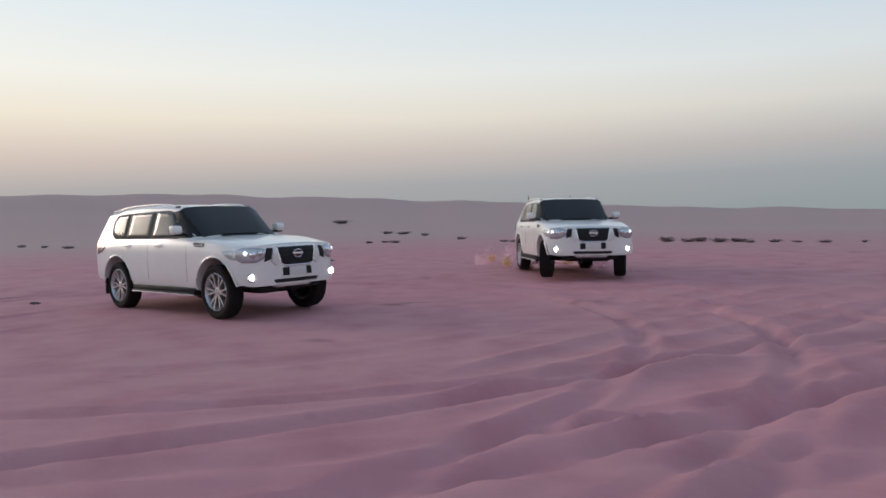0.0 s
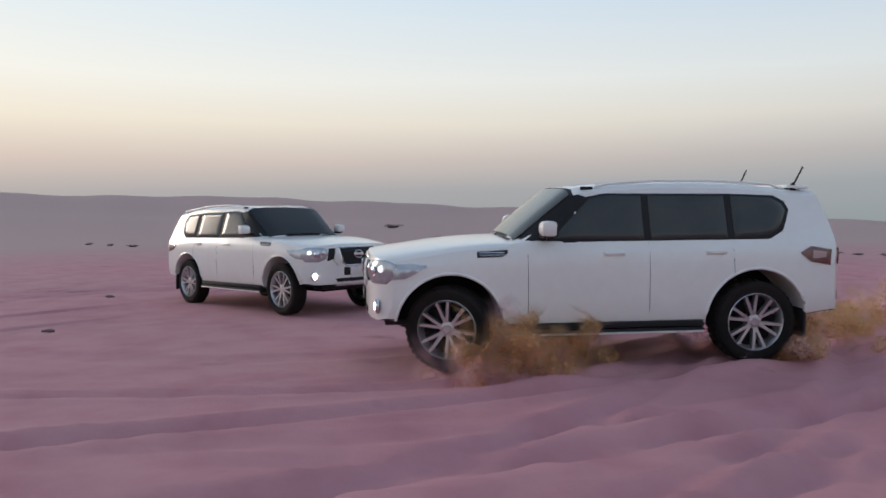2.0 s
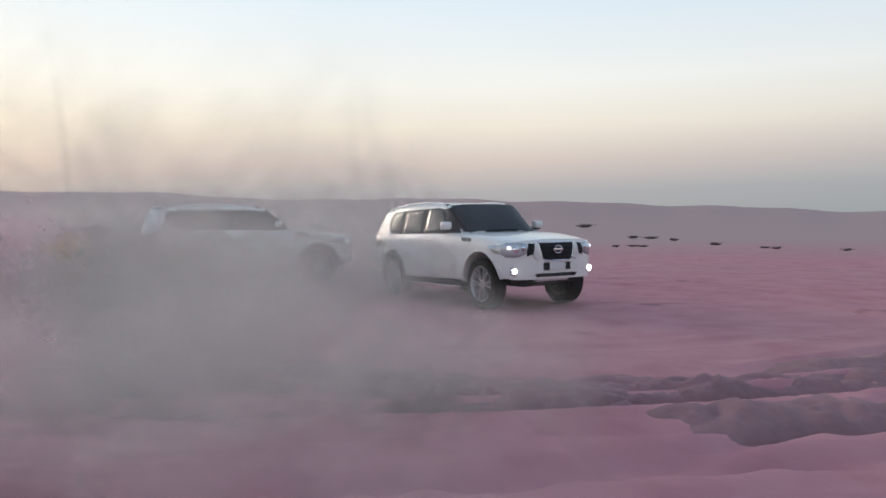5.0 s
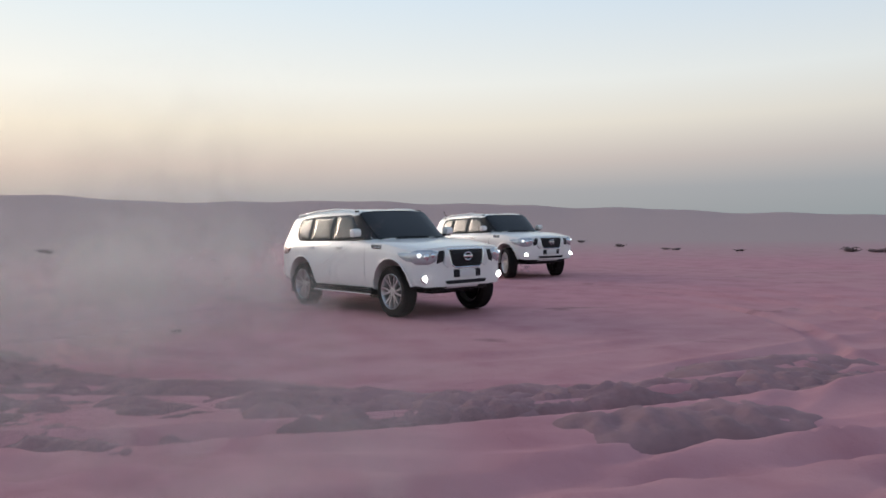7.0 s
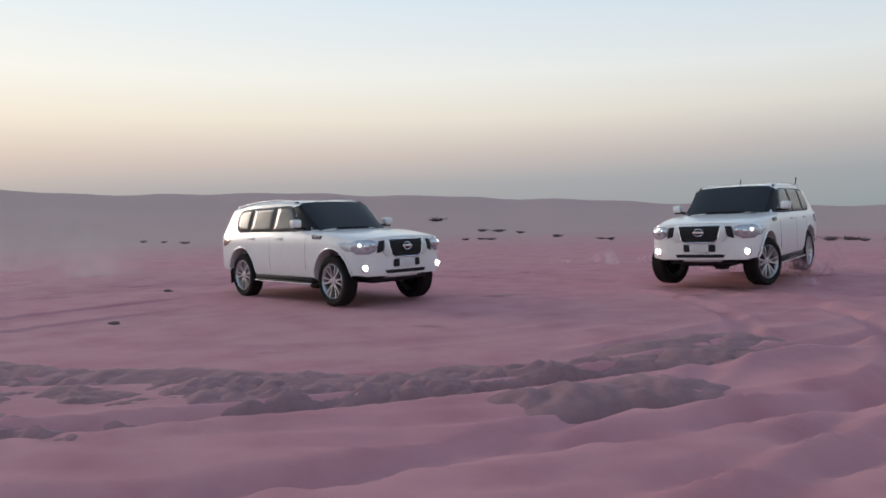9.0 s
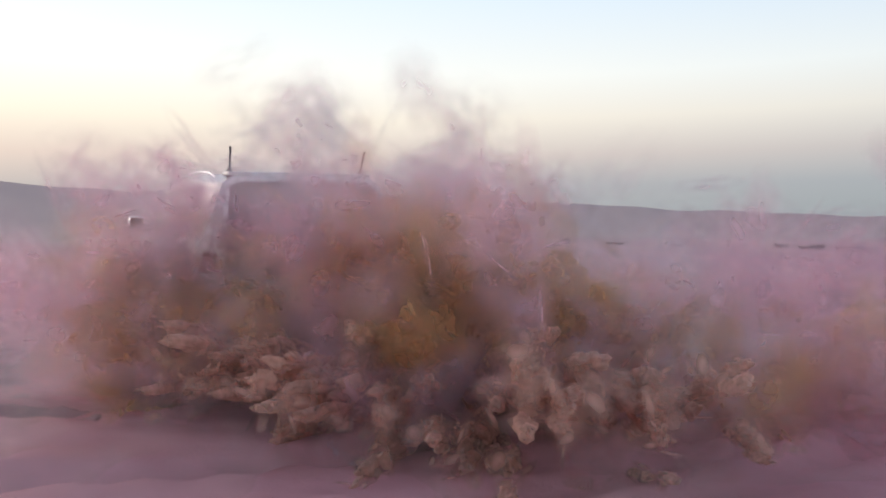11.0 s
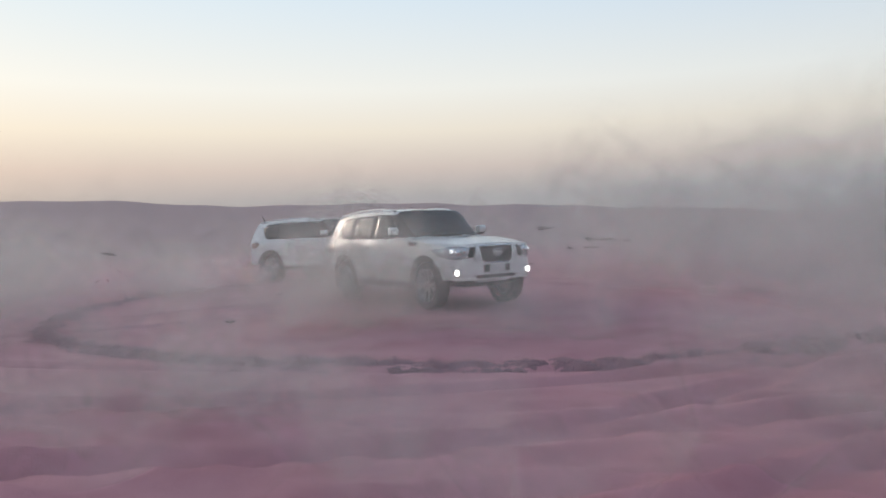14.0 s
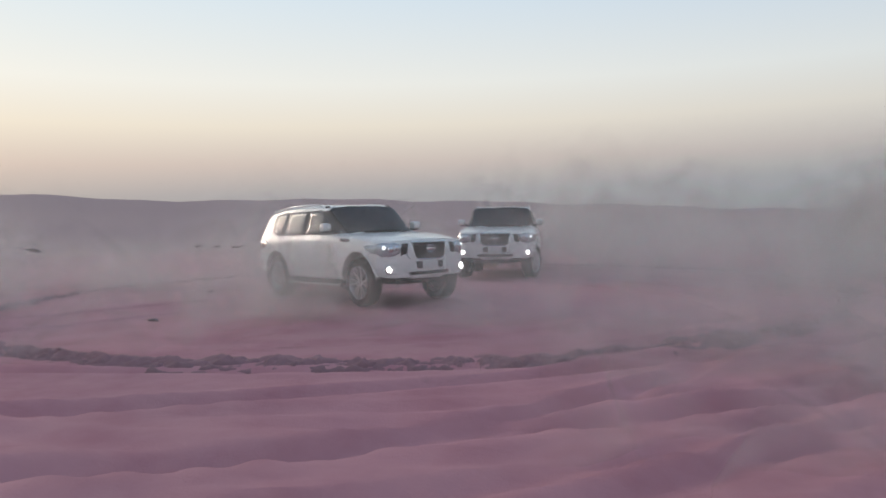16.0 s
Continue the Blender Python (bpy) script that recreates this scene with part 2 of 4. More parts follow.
# ---- the sand ----
RIDGE_AZ = (-180, -120, -60, -49, -38, -31, -25, -16, -8, 1, 15, 32, 60, 120, 180)
RIDGE_EL = (1.5, 2.0, 2.85, 2.8, 2.6, 2.25, 2.2, 2.0, 1.75, 1.1, 0.35, -0.5, -0.4, 0.4, 1.5)
EYE = Vector((4.1, -13.4))
RING = np.array([(r[1], r[2]) for r in RING_ROWS])


def hills(x, y, seed):
    """Smooth pseudo-random relief, about -1 to 1."""
    r = np.random.RandomState(seed)
    z = np.zeros_like(x)
    for k in range(7):
        a, f, p = r.uniform(0, 6.28), r.uniform(0.6, 1.6), r.uniform(0, 6.28)
        z += np.sin((x * math.cos(a) + y * math.sin(a)) * f + p + 0.7 * np.sin((y * math.cos(a) - x * math.sin(a)) * f * 0.6 + p))
    return z / 4.5


def ring_distance(x, y):
    """Signed distance from the wheel tracks' middle line (positive outside), by angle."""
    c = (1.0, 1.2)
    ang = np.arctan2(y - c[1], x - c[0])
    r = np.hypot(x - c[0], y - c[1])
    return r - (7.35 + 0.35 * np.sin(ang * 2 + 0.6) + 0.25 * np.sin(3 * ang)), ang, r


def rut(d, width, depth):
    """A wheel rut: a trough with a raised lip on either side."""
    return -depth * np.exp(-(d / width) ** 4) + 0.45 * depth * np.exp(-((np.abs(d) - 1.6 * width) / (0.55 * width)) ** 2)


# old wheel tracks: centre, radius, depth
OLD_TRACKS = ((0.6, -3.4, 7.45, 0.05), (-0.6, -3.2, 7.2, 0.04), (2.5, 2.0, 11.6, 0.03), (-6.0, 14.0, 23.5, 0.04),
              (-2.0, 18.0, 25.3, 0.04), (-9.0, 20.0, 30.2, 0.04), (1.0, 30.0, 38.9, 0.03), (-16.0, 6.0, 14.5, 0.05))


def ground_height(x, y):
    dx, dy = x - EYE.x, y - EYE.y
    r = np.hypot(dx, dy)
    az = np.degrees(np.arctan2(dx, dy))
    el = np.interp(az, RIDGE_AZ, RIDGE_EL) + 0.10 * np.sin(np.radians(az) * 23) * np.sin(np.radians(az) * 9 + 1) + 0.05 * np.sin(np.radians(az) * 61)
    far = smooth01(26, 230, r)
    top = np.where(r < 230, r, 230 + (r - 230) * 0.93)
    z = far * (1.45 + top * np.tan(np.radians(el)))
    z = z + smooth01(35, 120, r) * 0.5 * hills(x / 14, y / 14, 5) * smooth01(400, 150, r)
    near = smooth01(60, 14, r)
    z = z + near * (0.03 * hills(x / 2.6, y / 2.6, 1) + 0.010 * hills(x / 0.7, y / 0.7, 2) + 0.006 * hills(x / 0.16, y / 0.3, 6))
    # wind ridges and old tracks that sweep past the camera's feet
    d, ang, rr = ring_distance(x, y)
    churn = 1 + 0.35 * hills(x / 0.22, y / 0.22, 3) + 0.2 * hills(x / 0.9, y / 0.9, 4)
    z = z + 0.016 * churn * (rut(d + 0.65, 0.20, 1) + rut(d - 0.85, 0.20, 1))
    for k, (cx, cy, rad, dep) in enumerate(OLD_TRACKS):
        q = np.hypot(x - cx, y - cy) - rad + 0.12 * hills(x / 1.5, y / 1.5, 20 + k)
        z = z + dep * (1 + 0.4 * hills(x / 0.6, y / 0.6, 30 + k)) * (rut(q, 0.13, 1) + rut(q - 1.55, 0.13, 1)) * smooth01(34, 20, r)
    # wind ridges that run slantwise past the camera
    along = (-0.62 * x + 0.78 * y) / 0.82 + 0.55 * hills(x / 2.2, y / 2.2, 8)
    crest = (1 - np.abs(np.sin(math.pi * along))) ** 1.6
    z = z + 0.058 * crest * smooth01(0.0, 0.7, hills(x / 1.7, y / 1.7, 9) + 0.35) * smooth01(22, 9, r) * smooth01(6.2, 8.2, np.hypot(x - 1.0, y - 1.2))
    # the parked wagon stands level
    flat = smooth01(3.6, 2.6, np.hypot(x, y))
    z = z * (1 - flat) - 0.006 * flat
    return z


def ground_sheet():
    n = 600
    u = np.linspace(-1, 1, n)

    def spread(c, fine):
        w = np.sinh(u * 11) / math.sinh(11)
        return c + u * fine + w * 3200
    gx, gy = np.meshgrid(spread(2.5, 14.0), spread(-2.5, 13.0))
    gz = ground_height(gx, gy)
    verts = np.stack([gx.ravel(), gy.ravel(), gz.ravel()], 1)
    idx = np.arange(n * n).reshape(n, n)
    quads = np.stack([idx[:-1, :-1].ravel(), idx[:-1, 1:].ravel(), idx[1:, 1:].ravel(), idx[1:, :-1].ravel()], 1)
    me = bpy.data.meshes.new("ground")
    me.vertices.add(len(verts))
    me.vertices.foreach_set("co", verts.astype(np.float32).ravel())
    me.loops.add(quads.size)
    me.loops.foreach_set("vertex_index", quads.astype(np.int32).ravel())
    me.polygons.add(len(quads))
    me.polygons.foreach_set("loop_start", np.arange(0, quads.size, 4, dtype=np.int32))
    me.polygons.foreach_set("use_smooth", np.ones(len(quads), dtype=bool))
    me.update()
    me.validate()
    return me


def sand_material():
    m = bpy.data.materials.new("desert_sand")
    m.use_nodes = True
    n, l = m.node_tree.nodes, m.node_tree.links
    b = n["Principled BSDF"]
    b.inputs["Roughness"].default_value = 0.95
    b.inputs["Specular IOR Level"].default_value = 0.15
    co = n.new("ShaderNodeTexCoord")

    def noise_tex(scale, detail=6.0, rough=0.55, stretch=None):
        t = n.new("ShaderNodeTexNoise")
        t.inputs["Scale"].default_value, t.inputs["Detail"].default_value, t.inputs["Roughness"].default_value = scale, detail, rough
        if stretch:
            mp = n.new("ShaderNodeMapping")
            mp.inputs["Scale"].default_value = stretch
            l.new(co.outputs["Object"], mp.inputs["Vector"])
            l.new(mp.outputs[0], t.inputs["Vector"])
        else:
            l.new(co.outputs["Object"], t.inputs["Vector"])
        return t

    def mixed(fac, a, c2):
        mx = n.new("ShaderNodeMix")
        mx.data_type = "RGBA"
        for k, v in ((6, a), (7, c2)):
            if isinstance(v, tuple):
                mx.inputs[k].default_value = (*v, 1)
            else:
                l.new(v, mx.inputs[k])
        l.new(fac, mx.inputs["Factor"])
        return mx.outputs[2]

    def band(src, lo, hi):
        r = n.new("ShaderNodeMapRange")
        r.inputs["From Min"].default_value, r.inputs["From Max"].default_value = lo, hi
        l.new(src, r.inputs["Value"])
        return r.outputs[0]
    broad, mid, fine = noise_tex(0.11), noise_tex(1.3), noise_tex(55, 3)
    patch = noise_tex(0.42, 5, 0.6, (1.0, 1.6, 1.0))
    c1 = mixed(band(broad.outputs["Fac"], 0.35, 0.65), SAND_A, SAND_B)
    c2 = mixed(band(mid.outputs["Fac"], 0.42, 0.75), c1, SAND_C)
    c3 = mixed(band(patch.outputs["Fac"], 0.63, 0.76), c2, SAND_D)
    # distance haze painted into the sand: greyer, less pink away from the circle
    away = n.new("ShaderNodeVectorMath")
    away.operation = "DISTANCE"
    away.inputs[1].default_value = (1.0, 1.2, 0.0)
    l.new(co.outputs["Object"], away.inputs[0])
    c4 = mixed(band(away.outputs["Value"], 14.0, 42.0), c3, SAND_FAR_HAZE)
    l.new(c4, b.inputs["Base Color"])
    bp, bp2 = n.new("ShaderNodeBump"), n.new("ShaderNodeBump")
    bp.inputs["Strength"].default_value, bp.inputs["Distance"].default_value = 0.5, 0.06
    bp2.inputs["Strength"].default_value, bp2.inputs["Distance"].default_value = 0.35, 0.008
    l.new(mid.outputs["Fac"], bp.inputs["Height"])
    l.new(fine.outputs["Fac"], bp2.inputs["Height"])
    l.new(bp.outputs[0], bp2.inputs["Normal"])
    l.new(bp2.outputs[0], b.inputs["Normal"])
    return m


SAND_A, SAND_B, SAND_C, SAND_D = (0.56, 0.255, 0.285), (0.53, 0.275, 0.285), (0.45, 0.195, 0.22), (0.23, 0.12, 0.125)
SAND_FAR_HAZE = (0.46, 0.325, 0.305)
SAND = sand_material()
ground_mesh = ground_sheet()
ground_mesh.materials.append(SAND)
tagged(new("ground", ground_mesh), "pinkish desert sand with tyre tracks and low dunes", "ground", kind="structure")


# ---- the off-road wagons ----
AXLE_F, AXLE_R, WHEEL_R, WHEEL_Y = 1.626, -1.482, 0.415, 0.83


def body_half_width(x):
    return 0.972 - 0.05 * float(smooth01(1.9, 2.5, x)) - 0.045 * float(smooth01(1.9, 2.55, -x))


def roof_z(x):
    """Height of the centre line: bonnet, windscreen, roof."""
    if x > 0.98:
        return 1.272 - 0.13 * ((x - 0.98) / 1.45) ** 1.9
    if x > 0.36:
        t = (0.98 - x) / 0.62
        return 1.272 + (1.79 - 1.272) * (t ** 0.93)
    return 1.79 + 0.055 * math.sin(math.pi * min(1, (0.36 - x) / 2.6) ** 0.8) - 0.03 * float(smooth01(1.2, 2.3, -x))


def front_x(y, z):
    """The nose, rounded in plan, leaning back above the grille."""
    a = min(1.0, abs(y) / 0.93)
    return 2.455 - 0.13 * a ** 2.2 - 0.16 * a ** 9 - 0.5 * max(0, z - 1.0) ** 1.25 - 0.35 * max(0, 0.52 - z) - 0.03 * max(0, 0.8 - z)


def rear_x(y, z):
    a = min(1.0, abs(y) / 0.93)
    return -2.49 + 0.05 * a ** 2 + 0.12 * a ** 10 + 0.40 * max(0, z - 1.14) ** 1.08 + 0.25 * max(0, 0.55 - z)


def section(x):
    """Half outline (y, z) from the middle of the floor over the side to the middle of the roof."""
    w, zt = body_half_width(x), roof_z(x)
    zb = 0.40 + 0.10 * float(smooth01(1.7, 2.5, x)) + 0.09 * float(smooth01(1.6, 2.5, -x))
    cabin = float(smooth01(0.98, 0.36, x)) if x > 0.36 else 1.0
    belt = 1.245 if x < 0.98 else 1.245 - 0.145 * ((x - 0.98) / 1.45) ** 1.7
    tail_in = 0.06 * float(smooth01(1.7, 2.3, -x))
    low = [(0.0, zb), (w - 0.16, zb), (w - 0.05, zb + 0.03), (w - 0.012, zb + 0.13), (w - 0.004, 0.70), (w, 0.88), (w - 0.004, 1.02), (w - 0.014, belt - 0.13), (w - 0.045, belt - 0.035)]
    if x > 0.98:
        wh = w - 0.085
        top = [(wh, belt - 0.008)] + [(wh * k, belt + (zt - belt) * (1 - k ** 2.4)) for k in (0.94, 0.86, 0.74, 0.5, 0.25, 0.0)]
    else:
        wb, wt = w - 0.075, 0.735 - tail_in - 0.02 * (1 - cabin)
        side = zt - 0.07
        base = belt + 0.0
        top = [(wb, base)]
        top += [(wb + (wt - wb) * k, base + (max(side, base + 0.004) - base) * k) for k in (0.33, 0.66, 1.0)]
        top += [(wt - 0.075, max(zt - 0.022, base + 0.006)), (wt * 0.5, max(zt - 0.004, base + 0.008)), (0.0, max(zt, base + 0.01))]
    return low + top


def body_shell():
    xs = [2.43, 2.38, 2.28, 2.14, 1.98, 1.8, 1.6, 1.4, 1.2, 1.06, 0.98, 0.9, 0.8, 0.7, 0.6, 0.5, 0.42, 0.36, 0.25, 0.0, -0.4, -0.8, -1.2, -1.6, -1.9, -2.1, -2.26, -2.38, -2.46]
    bm = bmesh.new()
    rings = []
    for i, x in enumerate(xs):
        half = section(x)
        ring = []
        for s in (1, -1):
            pts = half if s > 0 else list(reversed(half[1:-1]))
            for y, z in pts:
                px = x
                if x > 1.5:
                    px = 1.5 + (x - 1.5) / (2.43 - 1.5) * (front_x(y, z) - 1.5)
                elif x < -1.5:
                    px = -1.5 + (x + 1.5) / (-2.46 + 1.5) * (rear_x(y, z) + 1.5)
                ring.append(bm.verts.new((px, y * s, z)))
        rings.append(ring)
    n = len(rings[0])
    for p, q in zip(rings, rings[1:]):
        for k in range(n):
            bm.faces.new((p[k], p[(k + 1) % n], q[(k + 1) % n], q[k]))
    # nose and tail, closed by rows of faces across
    for ring, fx in ((rings[0], front_x), (rings[-1], rear_x)):
        half = len(section(0))
        rows = []
        for j in range(half):
            a = ring[j]
            b = ring[j] if j in (0, half - 1) else ring[n - j]
            row = [a]
            if a is not b:
                for k in (0.92, 0.8, 0.6, 0.3, 0.0, -0.3, -0.6, -0.8, -0.92):
                    y, z = a.co.y * k, a.co.z
                    row.append(bm.verts.new((fx(y, z), y, z)))
                row.append(b)
            rows.append(row)
        for p, q in zip(rows, rows[1:]):
            m = max(len(p), len(q))
            for k in range(m - 1):
                vs = []
                for v in (p[min(k, len(p) - 1)], p[min(k + 1, len(p) - 1)], q[min(k + 1, len(q) - 1)], q[min(k, len(q) - 1)]):
                    if v not in vs:
                        vs.append(v)
                if len(vs) > 2:
                    bm.faces.new(vs)
    bmesh.ops.recalc_face_normals(bm, faces=bm.faces)
    me = bpy.data.meshes.new("shell")
    bm.to_mesh(me)
    bm.free()
    shell = new("shell", me)
    # the wheel arches are cut out of the shell
    cutters = []
    for ax, r in ((AXLE_F, 0.525), (AXLE_R, 0.525)):
        for s in (1, -1):
            cb = bmesh.new()
            bmesh.ops.create_cone(cb, cap_ends=True, segments=48, radius1=r, radius2=r, depth=0.7,
                                  matrix=Matrix.Translation((ax, s * 0.85, 0.43)) @ Matrix.Rotation(radians(90), 4, "X"))
            bmesh.ops.recalc_face_normals(cb, faces=cb.faces)
            cm = bpy.data.meshes.new("cut")
            cb.to_mesh(cm)
            cb.free()
            c = new("cut", cm)
            cutters.append(c)
            mod = shell.modifiers.new("arch", "BOOLEAN")
            mod.operation, mod.object, mod.solver = "DIFFERENCE", c, "EXACT"
    bpy.context.view_layer.update()
    out = bpy.data.meshes.new_from_object(shell.evaluated_get(bpy.context.evaluated_depsgraph_get()))
    for o in [shell] + cutters:
        bpy.data.objects.remove(o)
    bm = bmesh.new()
    bm.from_mesh(out)
    bpy.data.meshes.remove(out)
    for f in bm.faces:
        c = f.calc_center_median()
        f.material_index = 0
        for ax in (AXLE_F, AXLE_R):
            if math.hypot(c.x - ax, c.z - 0.43) < 0.522 and abs(c.y) < 0.955 and abs(c.y) > 0.3:
                f.material_index = 1
        if 0.375 < c.x < 0.96 and c.z > 1.30 and f.material_index == 0:
            f.material_index = 2
        if f.normal.z < -0.85 and c.z < 0.62:
            f.material_index = 1
    return bm


def side_at(x, z, lift=0.004):
    """A place on the flank of the body (left side), lift metres outside it."""
    half = section(x)
    for (y0, z0), (y1, z1) in zip(half[2:], half[3:]):
        if z0 <= z <= z1 and z1 > z0:
            y = y0 + (y1 - y0) * (z - z0) / (z1 - z0)
            n = Vector((0, z1 - z0, y0 - y1)).normalized()
            px = x
            if x > 1.5:
                px = 1.5 + (x - 1.5) / (2.43 - 1.5) * (front_x(y, z) - 1.5)
            elif x < -1.5:
                px = -1.5 + (x + 1.5) / (-2.46 + 1.5) * (rear_x(y, z) + 1.5)
            return Vector((px, y, z)) + n * lift
    return Vector((x, half[5][0] + lift, z))


def flank_patch(outline, s, lift=0.005, thick=0.012, step=0.06):
    """A plate that follows the flank, inside an outline of (x, z); its edge is turned in."""
    bm = bmesh.new()
    pts = []
    for (x0, z0), (x1, z1) in zip(outline, outline[1:] + outline[:1]):
        k = max(1, int(math.hypot(x1 - x0, z1 - z0) / step))
        pts += [(x0 + (x1 - x0) * i / k, z0 + (z1 - z0) * i / k) for i in range(k)]
    cx, cz = sum(p[0] for p in pts) / len(pts), sum(p[1] for p in pts) / len(pts)
    rings = []
    for f, l in ((1.0, -thick), (1.0, lift * 0.6), (0.985, lift), (0.66, lift), (0.33, lift)):
        ring = []
        for x, z in pts:
            p = side_at(cx + (x - cx) * f, cz + (z - cz) * f, l)
            ring.append(bm.verts.new((p.x, p.y * s, p.z)))
        rings.append(ring)
    p = side_at(cx, cz, lift)
    mid = bm.verts.new((p.x, p.y * s, p.z))
    n = len(pts)
    for a, b in zip(rings, rings[1:]):
        for k in range(n):
            bm.faces.new((a[k], a[(k + 1) % n], b[(k + 1) % n], b[k]))
    for k in range(n):
        bm.faces.new((rings[-1][k], rings[-1][(k + 1) % n], mid))
    return bm


def face_patch(fx, outline, s=1, lift=0.006, thick=0.02, step=0.06):
    """A plate that follows the nose or tail, inside an outline of (y, z)."""
    bm = bmesh.new()
    pts = []
    for (y0, z0), (y1, z1) in zip(outline, outline[1:] + outline[:1]):
        k = max(1, int(math.hypot(y1 - y0, z1 - z0) / step))
        pts += [(y0 + (y1 - y0) * i / k, z0 + (z1 - z0) * i / k) for i in range(k)]
    cy, cz = sum(p[0] for p in pts) / len(pts), sum(p[1] for p in pts) / len(pts)
    d = 1 if fx is front_x else -1
    rings = []
    for f, l in ((1.0, -thick), (1.0, lift * 0.6), (0.97, lift), (0.6, lift), (0.3, lift)):
        rings.append([bm.verts.new((fx(cy + (y - cy) * f, cz + (z - cz) * f) + d * l, s * (cy + (y - cy) * f), cz + (z - cz) * f)) for y, z in pts])
    mid = bm.verts.new((fx(cy, cz) + d * lift, s * cy, cz))
    n = len(pts)
    for a, b in zip(rings, rings[1:]):
        for k in range(n):
            bm.faces.new((a[k], a[(k + 1) % n], b[(k + 1) % n], b[k]))
    for k in range(n):
        bm.faces.new((rings[-1][k], rings[-1][(k + 1) % n], mid))
    return bm


def screen_patch():
    """The windscreen, lying on its slope."""
    bm = bmesh.new()
    rows = []
    for x in (0.955, 0.86, 0.76, 0.66, 0.56, 0.46, 0.385):
        half = section(x)
        wy = half[-4][0] - 0.012
        row = []
        for k in range(-6, 7):
            y = wy * k / 6
            a = abs(y)
            z = np.interp(a, [half[-1][0], half[-2][0], half[-3][0], half[-4][0]], [half[-1][1], half[-2][1], half[-3][1], half[-4][1]])
            row.append(bm.verts.new((x + 0.010, y, z + 0.012)))
        rows.append(row)
    for p, q in zip(rows, rows[1:]):
        for k in range(12):
            bm.faces.new((p[k], p[k + 1], q[k + 1], q[k]))
    r = bmesh.ops.extrude_face_region(bm, geom=bm.faces[:])
    for v in r["geom"]:
        if isinstance(v, bmesh.types.BMVert):
            v.co += Vector((-0.012, 0, -0.014))
    return bm


def tyre_mesh():
    return lathe([(0.288, -0.115), (0.315, -0.128), (0.37, -0.132), (0.398, -0.118), (0.413, -0.09), (0.415, -0.03), (0.415, 0.03), (0.413, 0.09), (0.398, 0.118), (0.37, 0.132), (0.315, 0.128), (0.288, 0.115)], 48)


def rim_mesh():
    """A dished alloy rim with six pairs of spokes."""
    bm = lathe([(0.294, -0.11), (0.302, 0.112), (0.288, 0.124), (0.276, 0.106), (0.262, 0.03), (0.260, -0.10)], 48)
    hub = lathe([(0.001, 0.098), (0.038, 0.098), (0.045, 0.090), (0.075, 0.085), (0.082, 0.06), (0.082, 0.0)], 24)
    me = bpy.data.meshes.new("hub")
    hub.to_mesh(me)
    hub.free()
    bm.from_mesh(me)
    bpy.data.meshes.remove(me)
    for i in range(6):
        for d in (-1, 1):
            a0, a1 = 2 * math.pi * i / 6 + d * 0.10, 2 * math.pi * i / 6 + d * 0.21
            p0, p1 = Vector((0.065 * math.cos(a0), 0, 0.065 * math.sin(a0))), Vector((0.278 * math.cos(a1), 0, 0.278 * math.sin(a1)))
            t = (p1 - p0).normalized()
            s = Vector((-t.z, 0, t.x))
            v = []
            for p, w, y1 in ((p0, 0.021, 0.088), (p1, 0.019, 0.108)):
                v += [bm.verts.new(p + s * k * w + Vector((0, yy, 0))) for k, yy in ((-1, y1 - 0.05), (1, y1 - 0.05), (0.75, y1), (-0.75, y1))]
            for f in ((0, 1, 5, 4), (1, 2, 6, 5), (2, 3, 7, 6), (3, 0, 4, 7)):
                bm.faces.new([v[k] for k in f])
    return bm


WHEEL_MESH = {}


def add_wheel(car, ax, s):
    if not WHEEL_MESH:
        WHEEL_MESH["tyre"] = finish(tyre_mesh(), "tyre", RUBBER, 30)
        WHEEL_MESH["rim"] = finish(rim_mesh(), "rim", ALLOY, 30)
        WHEEL_MESH["disc"] = finish(lathe([(0.001, 0.0), (0.258, 0.0), (0.258, -0.03), (0.001, -0.03)], 32), "brake_disc", UNDER)
        tread = bmesh.new()
        for k in range(40):
            for row, off in ((-0.075, 0.0), (0.0, 0.5), (0.075, 0.0)):
                a = 2 * math.pi * (k + off) / 40
                m = Matrix.Rotation(-a, 4, "Y") @ Matrix.Translation((0.4145, row, 0))
                block(tread, -0.006, 0.006, -0.030, 0.030, -0.022, 0.022, 0, m)
        WHEEL_MESH["tread"] = finish(tread, "tread", RUBBER)
    wheel = new("wheel")
    wheel.parent = car
    wheel.matrix_basis = pose(ax, s * WHEEL_Y, WHEEL_R, 0, 0, 0)
    turn = pose(0, 0, 0) if s > 0 else pose(0, 0, 0, 0, 0, 180)
    for k in ("tyre", "rim"):
        o = new(k, WHEEL_MESH[k])
        o.parent, o.matrix_basis = wheel, turn
        tagged(o, "sandy black rubber tyre" if k == "tyre" else "silver alloy rim with paired spokes")
    for k in ("disc", "tread"):
        o = new("brake_disc" if k == "disc" else "tread", WHEEL_MESH[k])
        o.parent, o.matrix_basis = wheel, turn
    return wheel


def glue(bm, other):
    me = bpy.data.meshes.new("tmp")
    other.to_mesh(me)
    other.free()
    bm.from_mesh(me)
    bpy.data.meshes.remove(me)
    return bm


def mirrored(points):
    return [(-a, b) for a, b in reversed(points)]


